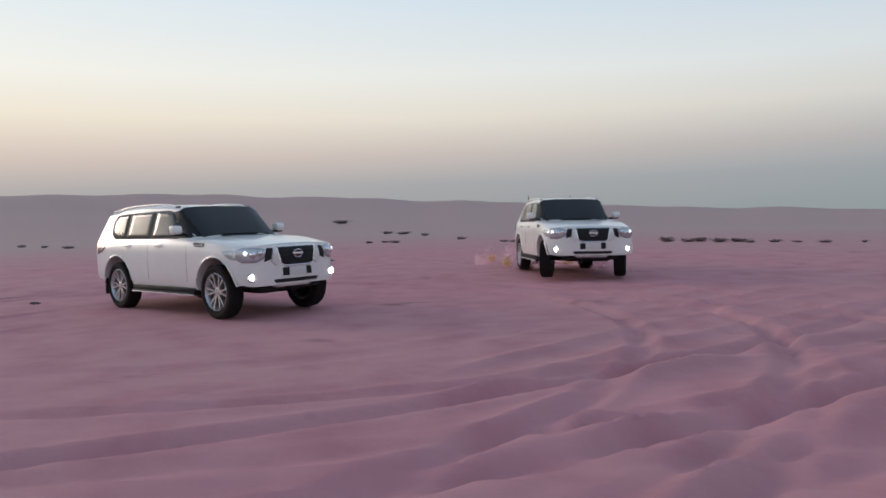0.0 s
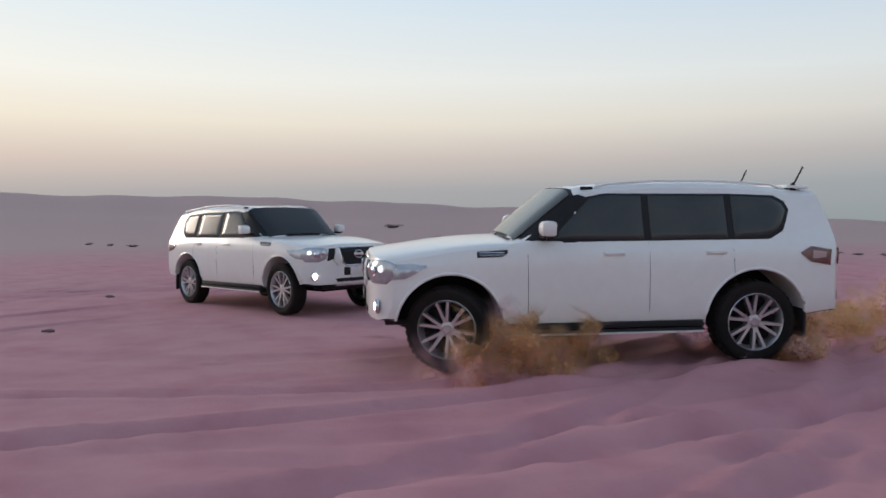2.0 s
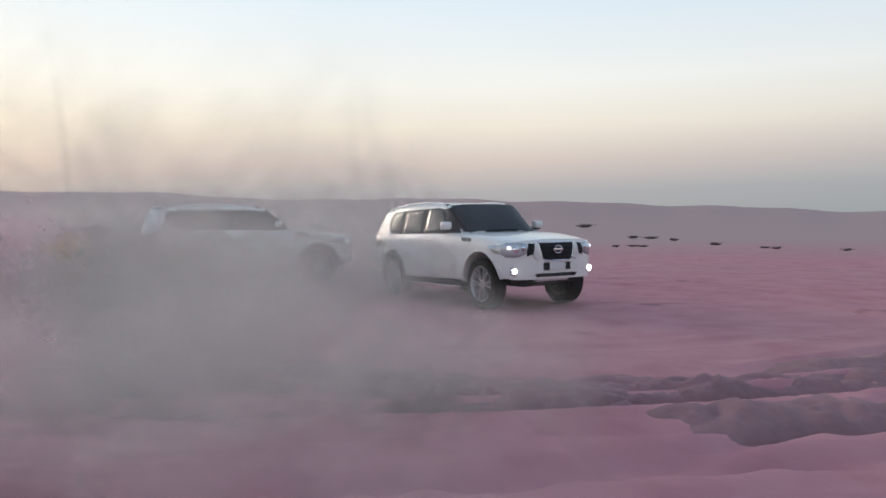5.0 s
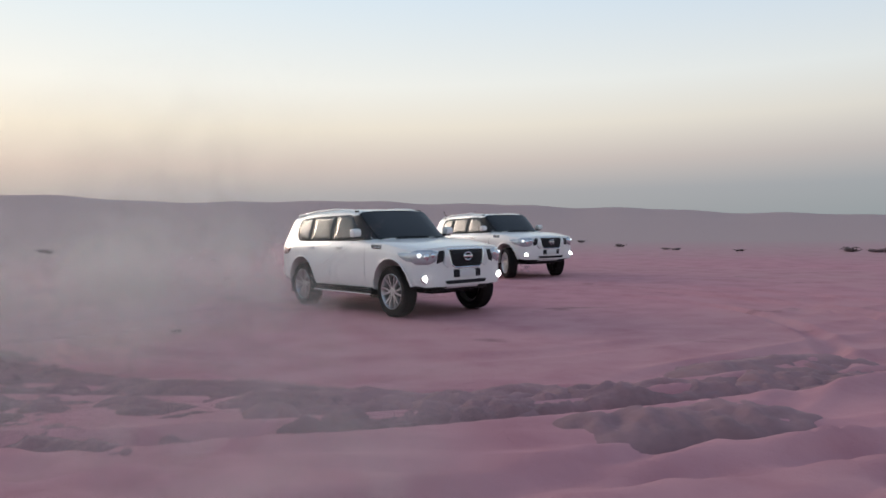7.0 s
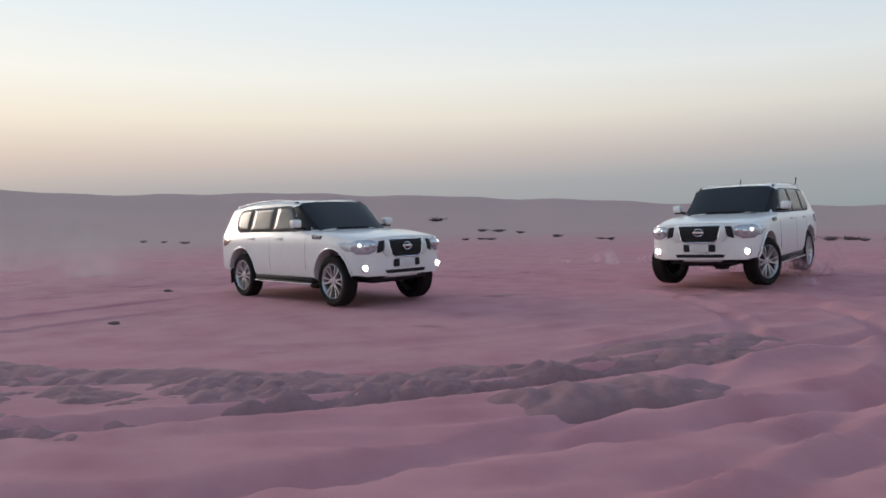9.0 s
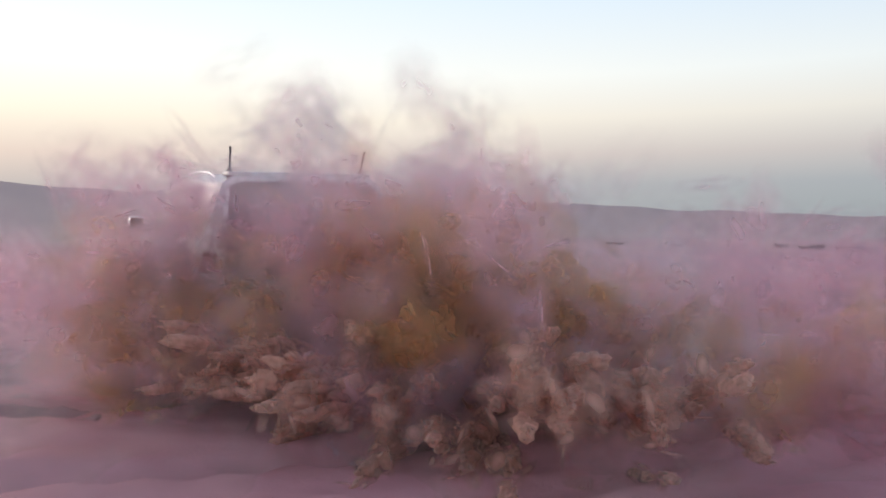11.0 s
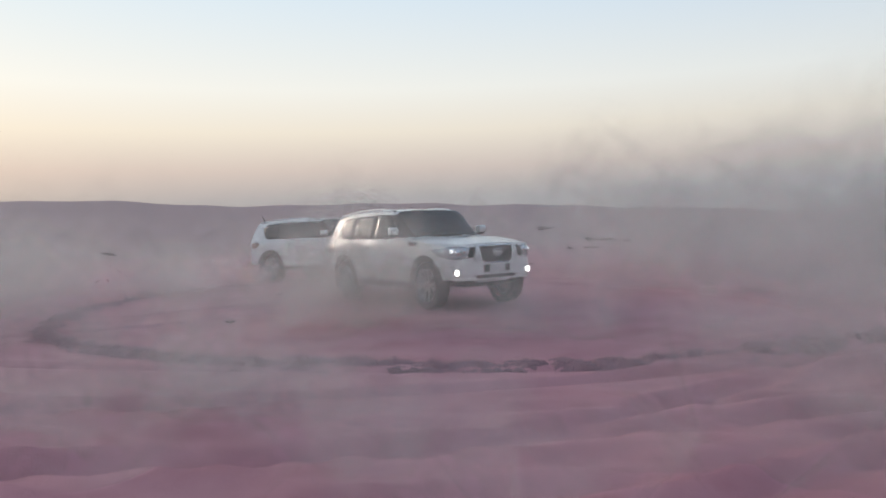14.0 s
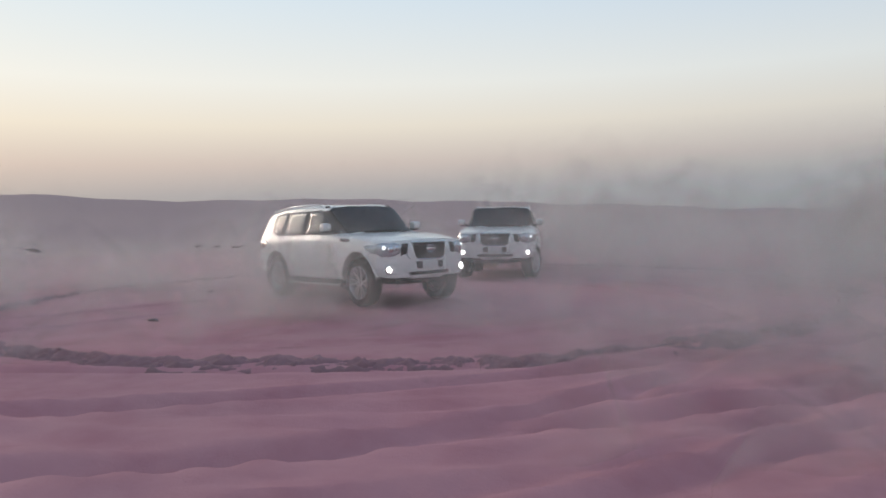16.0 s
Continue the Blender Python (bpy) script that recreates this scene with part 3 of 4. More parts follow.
def build_wagon(label, aerials):
    car = tagged(new("off_road_wagon"), label, "car", "white off-road wagons on the sand")
    body = part("body", body_shell(), [PAINT, UNDER, BLACK], car, "glossy white painted body shell", sharp=30)
    part("windscreen", screen_patch(), SCREEN, car, "dark windscreen", sharp=60)
    # side glass: a black surround, then three panes a side
    front_pane = [(0.60, 1.285), (-0.33, 1.265), (-0.33, 1.70), (0.02, 1.705), (0.20, 1.675)]
    rear_pane = [(-0.40, 1.265), (-1.20, 1.265), (-1.20, 1.69), (-0.40, 1.70)]
    quarter = [(-1.27, 1.27), (-1.66, 1.29), (-1.80, 1.36), (-1.93, 1.53), (-1.91, 1.60), (-1.78, 1.665), (-1.27, 1.69)]
    surround = [(0.72, 1.262), (0.3, 1.252), (-1.66, 1.252), (-1.84, 1.33), (-1.985, 1.545), (-1.955, 1.63), (-1.82, 1.69), (-1.2, 1.713), (0.05, 1.725), (0.24, 1.69)]
    pillar = [(0.93, 1.262), (0.70, 1.262), (0.23, 1.69), (0.30, 1.715), (0.37, 1.705), (0.62, 1.475), (0.8, 1.335)]
    for s in (1, -1):
        part("pillar_trim", flank_patch(pillar, s, 0.007, 0.01), BLACK, car, "black windscreen pillar", sharp=60)
        part("window_surround", flank_patch(surround, s, 0.003, 0.01), BLACK, car, "black window surround", sharp=60)
        for o in (front_pane, rear_pane, quarter):
            part("side_window", flank_patch(o, s, 0.009, 0.004), GLASS, car, "tinted side window", sharp=60)
        # shut lines and handles
        for x in (0.86, -0.365, -1.235):
            seam = bmesh.new()
            zs = [0.56, 0.7, 0.85, 1.0, 1.12, 1.235] if x > -1 else [0.80, 0.92, 1.05, 1.15, 1.235]
            tube(seam, [tuple(Vector((1, s, 1)) * side_at(x - (0.12 * (0.95 - z) if x < -1 and z < 0.95 else 0), z, 0.0)) for z in zs], 0.0028, 5)
            part("shut_line", seam, BLACK, car)
        for x in (0.0, -1.05):
            h = bmesh.new()
            p = side_at(x, 1.135, 0)
            block(h, p.x - 0.105, p.x + 0.105, p.y - 0.005, p.y + 0.036, p.z - 0.017, p.z + 0.017, 0.012)
            glue(h, flank_patch([(x + 0.11, 1.10), (x - 0.11, 1.10), (x - 0.12, 1.14), (x - 0.10, 1.165), (x + 0.10, 1.165), (x + 0.12, 1.14)], 1, 0.002, 0.004))
            for v in h.verts:
                v.co.y *= s
            part("door_handle", h, PAINT, car, "white door handle")
        # vent on the wing
        vent = part("wing_vent", flank_patch([(1.36, 1.115), (1.36, 1.172), (1.06, 1.185), (1.06, 1.15), (1.12, 1.118)], s, 0.008, 0.01), BLACK, car, "black wing vent")
        for z in (1.135, 1.158):
            bar = bmesh.new()
            tube(bar, [tuple(Vector((1, s, 1)) * side_at(x, z, 0.011)) for x in (1.34, 1.22, 1.09)], 0.0055, 6)
            part("vent_bar", bar, CHROME, vent, "chrome vent bar")
        # mirror
        m = bmesh.new()
        block(m, 0.60, 0.74, 0.935, 1.105, 1.315, 1.465, 0.045)
        for v in m.verts:
            if v.co.x > 0.66:
                v.co.x += 0.03 * (1 - abs(v.co.z - 1.39) / 0.09)
            v.co.y *= s
        mir = part("mirror", m, PAINT, car, "white door mirror", sharp=50)
        arm = bmesh.new()
        block(arm, 0.63, 0.73, 0.86, 1.06, 1.295, 1.335, 0.012)
        glass = bmesh.new()
        block(glass, 0.592, 0.602, 0.955, 1.09, 1.335, 1.445, 0.003)
        for b in (arm, glass):
            for v in b.verts:
                v.co.y *= s
        part("mirror_foot", arm, BLACK, mir, "black mirror foot")
        part("mirror_glass", glass, GLASS, mir, "mirror glass")
        # wheel arch lips
        for ax in (AXLE_F, AXLE_R):
            lip = bmesh.new()
            pts = []
            for k in range(0, 19):
                a = radians(9 + 162 * k / 18)
                x, z = ax + 0.535 * math.cos(a), 0.43 + 0.535 * math.sin(a)
                q = side_at(x, max(z, 0.47), -0.004)
                pts.append((x if abs(x) < 2.2 else q.x, q.y * s, z))
            tube(lip, pts, 0.016, 8)
            part("wheel_arch_lip", lip, PAINT, car)
        # running board
        rb = bmesh.new()
        block(rb, -0.93, 1.07, 0.80, 0.985, 0.335, 0.385, 0.018)
        for v in rb.verts:
            v.co.y *= s
        board = part("running_board", rb, BLACK, car, "black running board with silver edge")
        strip = bmesh.new()
        block(strip, -0.92, 1.06, 0.972, 0.994, 0.338, 0.356, 0.004)
        sill = bmesh.new()
        block(sill, -0.93, 1.06, 0.84, 0.962, 0.395, 0.455, 0.01)
        for b in (strip, sill):
            for v in b.verts:
                v.co.y *= s
        part("board_edge", strip, SILVER, board, "silver edge strip")
        part("sill", sill, BLACK, car)
        # mud flaps
        mf = bmesh.new()
        block(mf, -2.02, -1.995, 0.70, 0.94, 0.24, 0.60, 0.006)
        for v in mf.verts:
            v.co.y *= s
        part("mud_flap", mf, BLACK, car)
        # head lamp that wraps round the corner
        lamp = [(0.545, 1.055), (0.60, 0.915), (0.72, 0.862), (0.88, 0.865), (0.925, 0.92), (0.925, 1.06), (0.85, 1.095), (0.66, 1.09)]
        hl = part("head_lamp", face_patch(front_x, lamp, s, 0.012), LENS, car, "clear head lamp", sharp=60)
        part("lamp_wrap", flank_patch([(2.425, 0.91), (2.425, 1.05), (2.2, 1.062), (1.99, 1.045), (2.12, 0.975), (2.28, 0.92)], s, 0.012, 0.02), LENS, hl, "clear lens round the corner", sharp=60)
        for (y, z, r, mt, nm) in ((0.84, 1.01, 0.034, DAYGLOW, "lit_bulb"), (0.745, 0.985, 0.055, CHROME, "reflector"), (0.65, 1.005, 0.042, CHROME, "reflector")):
            bl = lathe([(0.001, 0.022), (r * 0.6, 0.018), (r, 0.0), (r, -0.02)], 18)
            for v in bl.verts:
                v.co = Vector((front_x(y, z) + 0.012 + v.co.y, s * (y + v.co.x), z + v.co.z))
            part(nm, bl, mt, hl)
        # fog lamp
        fg = lathe([(0.072, -0.02), (0.072, 0.012), (0.060, 0.014), (0.055, 0.0), (0.001, 0.0)], 22)
        for v in fg.verts:
            v.co = Vector((front_x(0.777, 0.64) + 0.004 + v.co.y, s * (0.777 + v.co.x), 0.64 + v.co.z))
        fog = part("fog_lamp", fg, CHROME, car, "fog lamp in a chrome ring")
        bl = lathe([(0.001, 0.03), (0.03, 0.022), (0.046, 0.004)], 18)
        for v in bl.verts:
            v.co = Vector((front_x(0.777, 0.64) + 0.006 + v.co.y, s * (0.777 + v.co.x), 0.64 + v.co.z))
        part("lit_bulb", bl, GLOW, fog, "lit fog lamp bulb")
        # side grille beside the chrome strut
        part("grille_flank", face_patch(front_x, [(0.44, 1.075), (0.475, 0.905), (0.585, 0.87), (0.575, 0.95), (0.54, 1.075)], s, 0.010), BLACK, car, "black side grille")
        part("grille_strut", face_patch(front_x, [(0.37, 1.082), (0.325, 0.845), (0.40, 0.80), (0.475, 0.875), (0.435, 1.08)], s, 0.020), SILVER, car, "silver grille strut")
        # rear lamp: red with a clear band
        rl = [(-2.40, 0.98), (-2.40, 1.135), (-2.16, 1.175), (-2.01, 1.115), (-2.14, 1.02)]
        tail = part("tail_lamp", flank_patch(rl, s, 0.012), RED, car, "red tail lamp", sharp=60)
        part("clear_lens", flank_patch([(-2.16, 1.05), (-2.17, 1.13), (-2.34, 1.115), (-2.34, 1.06)], s, 0.016, 0.003), PINK_LENS, tail, "pale inner lens", sharp=60)
        part("tail_lens", face_patch(rear_x, [(0.77, 0.985), (0.77, 1.13), (0.86, 1.15), (0.885, 1.00), (0.84, 0.975)], s, 0.014), RED, tail, "red lens round the corner", sharp=60)
        part("reflector", face_patch(rear_x, [(0.66, 0.60), (0.66, 0.69), (0.84, 0.71), (0.86, 0.62)], s, 0.006), BLACK, car)
        # roof rail
        foot = bmesh.new()
        fy = s * (section(0.2)[-4][0] - 0.05)
        block(foot, 0.14, 0.27, fy - 0.012, fy + 0.012, roof_z(0.2) - 0.05, roof_z(0.2) - 0.012, 0.010)
        part("rail_foot", foot, BLACK, car, "black roof rail foot")
        rail = bmesh.new()
        pts = [(x, s * (section(x)[-4][0] - 0.06), roof_z(x) + dz) for x, dz in ((0.12, -0.02), (-0.02, -0.004), (-0.5, 0.004), (-1.2, 0.004), (-1.75, 0.0), (-1.9, -0.03))]
        tube(rail, pts, 0.012, 8)
        part("roof_rail", rail, PAINT, car, "low white roof rail")
        if aerials:
            a = bmesh.new()
            x0, y0 = -2.06, s * 0.575
            z0 = roof_z(x0) - 0.015
            tube(a, [(x0, y0, z0 - 0.02), (x0, y0, z0 + 0.05), (x0 - 0.015, y0, z0 + 0.06)], [0.03, 0.024, 0.012], 10)
            aer = part("aerial", a, BLACK, car, "short black roof aerial")
            rod = bmesh.new()
            tube(rod, [(x0 - 0.01, y0, z0 + 0.05), (x0 - 0.10, y0 + s * 0.01, z0 + 0.23)], 0.009, 6)
            part("rod", rod, BLACK, aer)
    # nose: grille with slats, bumper opening, plate
    gr = part("grille", face_patch(front_x, [(-0.365, 1.082), (-0.315, 0.845), (-0.25, 0.80), (0.25, 0.80), (0.315, 0.845), (0.365, 1.082)], 1, 0.010), BLACK, car, "black grille with fine slats")
    for z in (0.86, 0.90, 0.94, 1.02):
        bar = bmesh.new()
        w = 0.285 + (z - 0.82) * 0.2
        tube(bar, [(front_x(y, z) + 0.014, y, z) for y in (-w, -w / 2, 0, w / 2, w)], 0.007, 6)
        part("slat", bar, BLACK, gr)
    edge = bmesh.new()
    tube(edge, [(front_x(y, z) + 0.012, y, z) for y, z in ((-0.365, 1.08), (-0.315, 0.845), (-0.245, 0.797), (0.245, 0.797), (0.315, 0.845), (0.365, 1.08))], 0.012, 6)
    part("grille_edge", edge, CHROME, gr, "chrome grille edge")
    # the maker's emblem as a plain ring with a bar
    ring = bmesh.new()
    tube(ring, [(front_x(0, 0.975) + 0.024, 0.078 * math.cos(2 * math.pi * k / 20), 0.975 + 0.062 * math.sin(2 * math.pi * k / 20)) for k in range(21)], 0.010, 6)
    block(ring, front_x(0, 0.975) + 0.016, front_x(0, 0.975) + 0.034, -0.10, 0.10, 0.957, 0.993, 0.004)
    part("emblem", ring, CHROME, gr, "plain chrome emblem")
    part("bonnet_edge", face_patch(front_x, [(-0.38, 1.108), (-0.38, 1.090), (0.38, 1.090), (0.38, 1.108)], 1, 0.014), CHROME, car)
    part("bumper_slot", face_patch(front_x, [(-0.44, 0.585), (-0.40, 0.535), (0.40, 0.535), (0.44, 0.585), (0.36, 0.592), (-0.36, 0.592)], 1, 0.005), BLACK, car, "black lower intake")
    lowb = bmesh.new()
    block(lowb, 2.02, 2.26, -0.60, 0.60, 0.41, 0.475, 0.03)
    part("lower_lip", lowb, BLACK, car, "black lower bumper lip")
    skid = bmesh.new()
    block(skid, 2.10, 2.33, -0.34, 0.34, 0.455, 0.51, 0.02)
    part("skid_plate", skid, SILVER, car, "silver skid plate")
    pad = bmesh.new()
    x0 = front_x(0, 0.69)
    block(pad, x0 - 0.02, x0 + 0.012, -0.275, 0.275, 0.64, 0.765, 0.008)
    mount = part("plate_mount", pad, BLACK, car, "black plate mount")
    pl = bmesh.new()
    block(pl, x0 + 0.010, x0 + 0.020, -0.165, 0.165, 0.635, 0.765, 0.004)
    plate = part("number_plate", pl, PLATE, mount, "white number plate with plain bars")
    for y in (-0.09, -0.03, 0.03, 0.09):
        br = bmesh.new()
        block(br, x0 + 0.019, x0 + 0.0225, y - 0.018, y + 0.018, 0.668, 0.735)
        part("plate_bar", br, SILVER, car)
    # tail: window, spoiler, chrome bar, plate recess, hitch
    part("rear_window", face_patch(rear_x, [(-0.68, 1.30), (-0.60, 1.27), (0.60, 1.27), (0.68, 1.30), (0.62, 1.66), (0.54, 1.70), (-0.54, 1.70), (-0.62, 1.66)], 1, 0.008), GLASS, car, "dark rear window", sharp=60)
    sp = bmesh.new()
    block(sp, -2.30, -2.06, -0.62, 0.62, 1.765, 1.80, 0.015)
    for v in sp.verts:
        v.co.z -= 0.05 * max(0, (-2.1 - v.co.x)) / 0.26 * 0.4
        v.co.x += 0.10 * (v.co.y / 0.62) ** 4
    part("spoiler", sp, PAINT, car, "white roof spoiler")
    wip = bmesh.new()
    tube(wip, [(rear_x(0, 1.30) - 0.02, 0.05, 1.29), (rear_x(0, 1.34) - 0.03, -0.25, 1.33), (rear_x(0, 1.38) - 0.025, -0.5, 1.37)], 0.010, 6)
    part("rear_wiper", wip, BLACK, car)
    cb = bmesh.new()
    tube(cb, [(rear_x(y, 0.985) - 0.014, y, 0.985) for y in (-0.42, -0.2, 0, 0.2, 0.42)], 0.022, 8)
    part("tailgate_bar", cb, CHROME, car, "chrome tailgate bar")
    part("plate_recess", face_patch(rear_x, [(-0.36, 0.80), (-0.36, 0.95), (0.36, 0.95), (0.36, 0.80)], 1, 0.004), PAINT, car)
    rp = bmesh.new()
    xr = rear_x(0, 0.87)
    block(rp, xr - 0.024, xr - 0.010, -0.165, 0.165, 0.815, 0.935, 0.003)
    part("number_plate", rp, PLATE, car, "white rear number plate")
    seam = bmesh.new()
    tube(seam, [(rear_x(y, 0.765) - 0.001, y, 0.765) for y in (-0.8, -0.4, 0, 0.4, 0.8)], 0.006, 5)
    part("bumper_seam", seam, BLACK, car)
    hitch = bmesh.new()
    block(hitch, -2.70, -2.40, -0.035, 0.035, 0.44, 0.51, 0.008)
    block(hitch, -2.75, -2.69, -0.07, 0.07, 0.43, 0.56, 0.01)
    part("tow_hitch", hitch, BLACK, car, "black tow hitch")
    for y in (0.35, -0.15, 0.15):
        w = bmesh.new()
        if y == 0.35:
            block(w, -2.30, 2.10, -0.45, 0.45, 0.36, 0.47, 0.03)
            part("chassis", w, UNDER, car)
        else:
            tube(w, [(1.02, y * 0.5 + 0.05, 1.262), (0.97, y * 3.2 + 0.1, 1.272)], 0.010, 6)
            part("wiper", w, BLACK, car)
    for ax in (AXLE_F, AXLE_R):
        axle = bmesh.new()
        tube(axle, [(ax, -0.78, WHEEL_R), (ax, 0.78, WHEEL_R)], 0.05, 10)
        part("axle", axle, UNDER, car)
    wheels = {(ax, s): add_wheel(car, ax, s) for ax in (AXLE_F, AXLE_R) for s in (1, -1)}
    return car, wheels


parked, parked_wheels = build_wagon("white off-road wagon parked on the sand with fog lamps lit", False)
parked.matrix_basis = pose(0, 0, 0, -0.04, -0.32, -40)
circling, ring_wheels = build_wagon("white off-road wagon with two roof aerials sliding round the parked one", True)


# ---- scrub and stones on the plain ----
BARK = material("dry_scrub", (0.19, 0.13, 0.125), 0.9, grain=0.4, scale=9, second=(0.11, 0.08, 0.08))
ROCK = material("dark_stone", (0.16, 0.11, 0.11), 0.9, grain=0.4, scale=12, bump=0.5)


def scrub_mesh(seed):
    """A low dry desert shrub: many thin, bent twigs from one root, with small clumps."""
    r = random.Random(seed)
    bm = bmesh.new()
    for k in range(64):
        a, lean, h = r.uniform(0, 6.28), r.uniform(0.3, 1.25), r.uniform(0.25, 0.6)
        d = Vector((math.cos(a) * lean, math.sin(a) * lean, 1)).normalized()
        p0 = Vector((r.uniform(-0.25, 0.25), r.uniform(-0.15, 0.15), -0.03))
        p1 = p0 + d * h * 0.55
        p2 = p1 + (d + Vector((r.uniform(-0.4, 0.4), r.uniform(-0.4, 0.4), 0))).normalized() * h * 0.45
        tube(bm, [p0, p1, p2], [0.012, 0.009, 0.004], 3)
        for q in (p1, p2):
            m = Matrix.Translation(q) @ pose(0, 0, 0, r.uniform(0, 360), r.uniform(0, 360), 0)
            bmesh.ops.create_cone(bm, cap_ends=True, segments=4, radius1=0.05, radius2=0.015, depth=0.08, matrix=m)
    return finish(bm, "desert_shrub", BARK)


def stone_mesh(seed):
    bm = bmesh.new()
    bmesh.ops.create_icosphere(bm, subdivisions=2, radius=0.5)
    ph = Vector((seed * 3.1, 0.4, 1.7))
    for v in bm.verts:
        v.co *= 1 + 0.45 * noise.noise(v.co * 2.3 + ph)
        v.co.z *= 0.55
    return finish(bm, "stone", ROCK, 25)


SHRUBS = [scrub_mesh(k) for k in range(4)]
place_rnd = random.Random(5)
shrub_spots = [(14.9, 21.3, 1.0), (15.6, 20.4, 0.7), (16.1, 20.3, 0.9), (16.6, 19.3, 0.8), (17.3, 18.9, 0.8), (17.4, 17.9, 0.5), (18.3, 17.6, 0.6),
               (18.9, 16.9, 0.4), (19.7, 16.2, 0.5), (20.8, 15.4, 0.4), (-6.9, 68.4, 2.0), (5.4, 31.5, 0.8), (1.5, 28.9, 0.6), (0.0, 29.1, 0.6), (0.9, 29.6, 0.5),
               (-24.5, 36.6, 0.7), (-22.1, 35.0, 0.6), (-19.5, 33.0, 0.7), (-0.1, 44.8, 1.0), (1.3, 43.6, 1.0), (8.0, 25.3, 0.6), (7.6, 26.2, 0.5), (3.0, 40.0, 0.8),
               (-33.0, 30.0, 0.8), (-36.0, 33.0, 0.9), (10.6, 23.0, 0.5)]
for x, y, s in shrub_spots:
    ob = new("desert_shrub", place_rnd.choice(SHRUBS))
    z = float(ground_height(np.array([x]), np.array([y]))[0])
    ob.matrix_basis = pose(x, y, z, 0, 0, place_rnd.uniform(0, 360))
    ob.scale = (s * 1.1, s * 0.9, s * 0.42)
    tagged(ob, "low dark dry desert shrub on the sand", "shrub", "shrubs on the plain")
for k, (x, y, s) in enumerate(((-3.85, 1.2, 0.13), (-4.5, 1.9, 0.11), (-2.2, -3.5, 0.14), (0.2, 13.0, 0.15))):
    ob = new("stone", stone_mesh(k))
    z = float(ground_height(np.array([x]), np.array([y]))[0])
    ob.matrix_basis = pose(x, y, z + 0.05 * s, 0, 0, 70 * k)
    ob.scale = (s * 1.5, s, s)
    tagged(ob, "small dark stone lying on the sand", "stone", "stones on the sand")


# ---- sand turned over by the wheels ----
def churned_mesh(seed):
    """A low bank of loose sand with a ragged outline, torn up in lumps and hollows."""
    r = random.Random(seed)
    ph = Vector((r.uniform(0, 50), r.uniform(0, 50), r.uniform(0, 50)))
    bm = bmesh.new()
    nx, ny = 48, 26
    grid = []
    for i in range(nx + 1):
        row = []
        for j in range(ny + 1):
            u, v = 2 * i / nx - 1, 2 * j / ny - 1
            q = Vector((u * 0.9, v * 0.45, 0)) + ph
            lump = 0.30 + 0.9 * noise.noise(Vector((q.x * 2.6, q.y * 4.2, q.z))) + 0.55 * noise.noise(q * 8) + 0.3 * noise.noise(q * 19)
            mask = max(0.0, (1 - u ** 4) * (1 - v * v))
            row.append(bm.verts.new((u * 0.9, v * 0.45, 0.10 * lump * mask - 0.028 - 0.22 * (1 - mask) ** 1.5)))
        grid.append(row)
    for p, q in zip(grid, grid[1:]):
        for j in range(ny):
            bm.faces.new((p[j], q[j], q[j + 1], p[j + 1]))
    return finish(bm, "sand_bank", CHURN, 180)


CHURN = material("churned_sand", (0.38, 0.20, 0.215), 0.95, scale=14, bump=0.8, second=(0.22, 0.125, 0.13))
CHURNED = [churned_mesh(k) for k in range(5)]
DUST_PATHS = []
rnd = random.Random(11)
churned = tagged(new("churned_sand"), "dark loose sand thrown up along the circling wheels", "sand", kind="stuff")


def turn_up(x, y, yaw, t, size, high, settle=0.0):
    """A bank of sand that the wheels push up at a time."""
    ob = new("sand_bank", rnd.choice(CHURNED))
    ob.parent = churned
    ob.scale = (size * rnd.uniform(0.9, 1.2), size * rnd.uniform(0.8, 1.3), high)
    z = float(ground_height(np.array([x]), np.array([y]))[0])
    low, up = pose(x, y, z - 0.16 * high - 0.05, 0, 0, yaw), pose(x, y, z + 0.012, 0, 0, yaw)
    path = [(0.0, low), (t, low), (t + 0.35, up)] + ([(settle, up), (settle + 0.6, low)] if settle else [])
    DUST_PATHS.append((ob, path + [(16.0, low if settle else up)]))


# first pass: patches before the onlookers
for k in range(64):
    ang = radians(rnd.uniform(-128, -52))
    rad = 8.1 + abs(rnd.gauss(0, 0.8))
    turn_up(1.0 + rad * math.cos(ang), 1.2 + rad * math.sin(ang), math.degrees(ang) + 90 + rnd.uniform(-14, 14), 2.1 + (-52 - math.degrees(ang)) / 76 * 0.9, rnd.uniform(0.8, 1.5), rnd.uniform(0.6, 1.0), rnd.uniform(10.9, 11.4))
# second pass: one long rim round the circle
for k in range(105):
    ang = radians(12 - 3.4 * k)
    rad = 8.25 + 0.12 * math.sin(5 * ang) + rnd.gauss(0, 0.06)
    turn_up(1.0 + rad * math.cos(ang), 1.4 + rad * math.sin(ang), math.degrees(ang) + 90, 9.1 + k * 0.057, rnd.uniform(0.75, 1.0), rnd.uniform(0.8, 1.1))


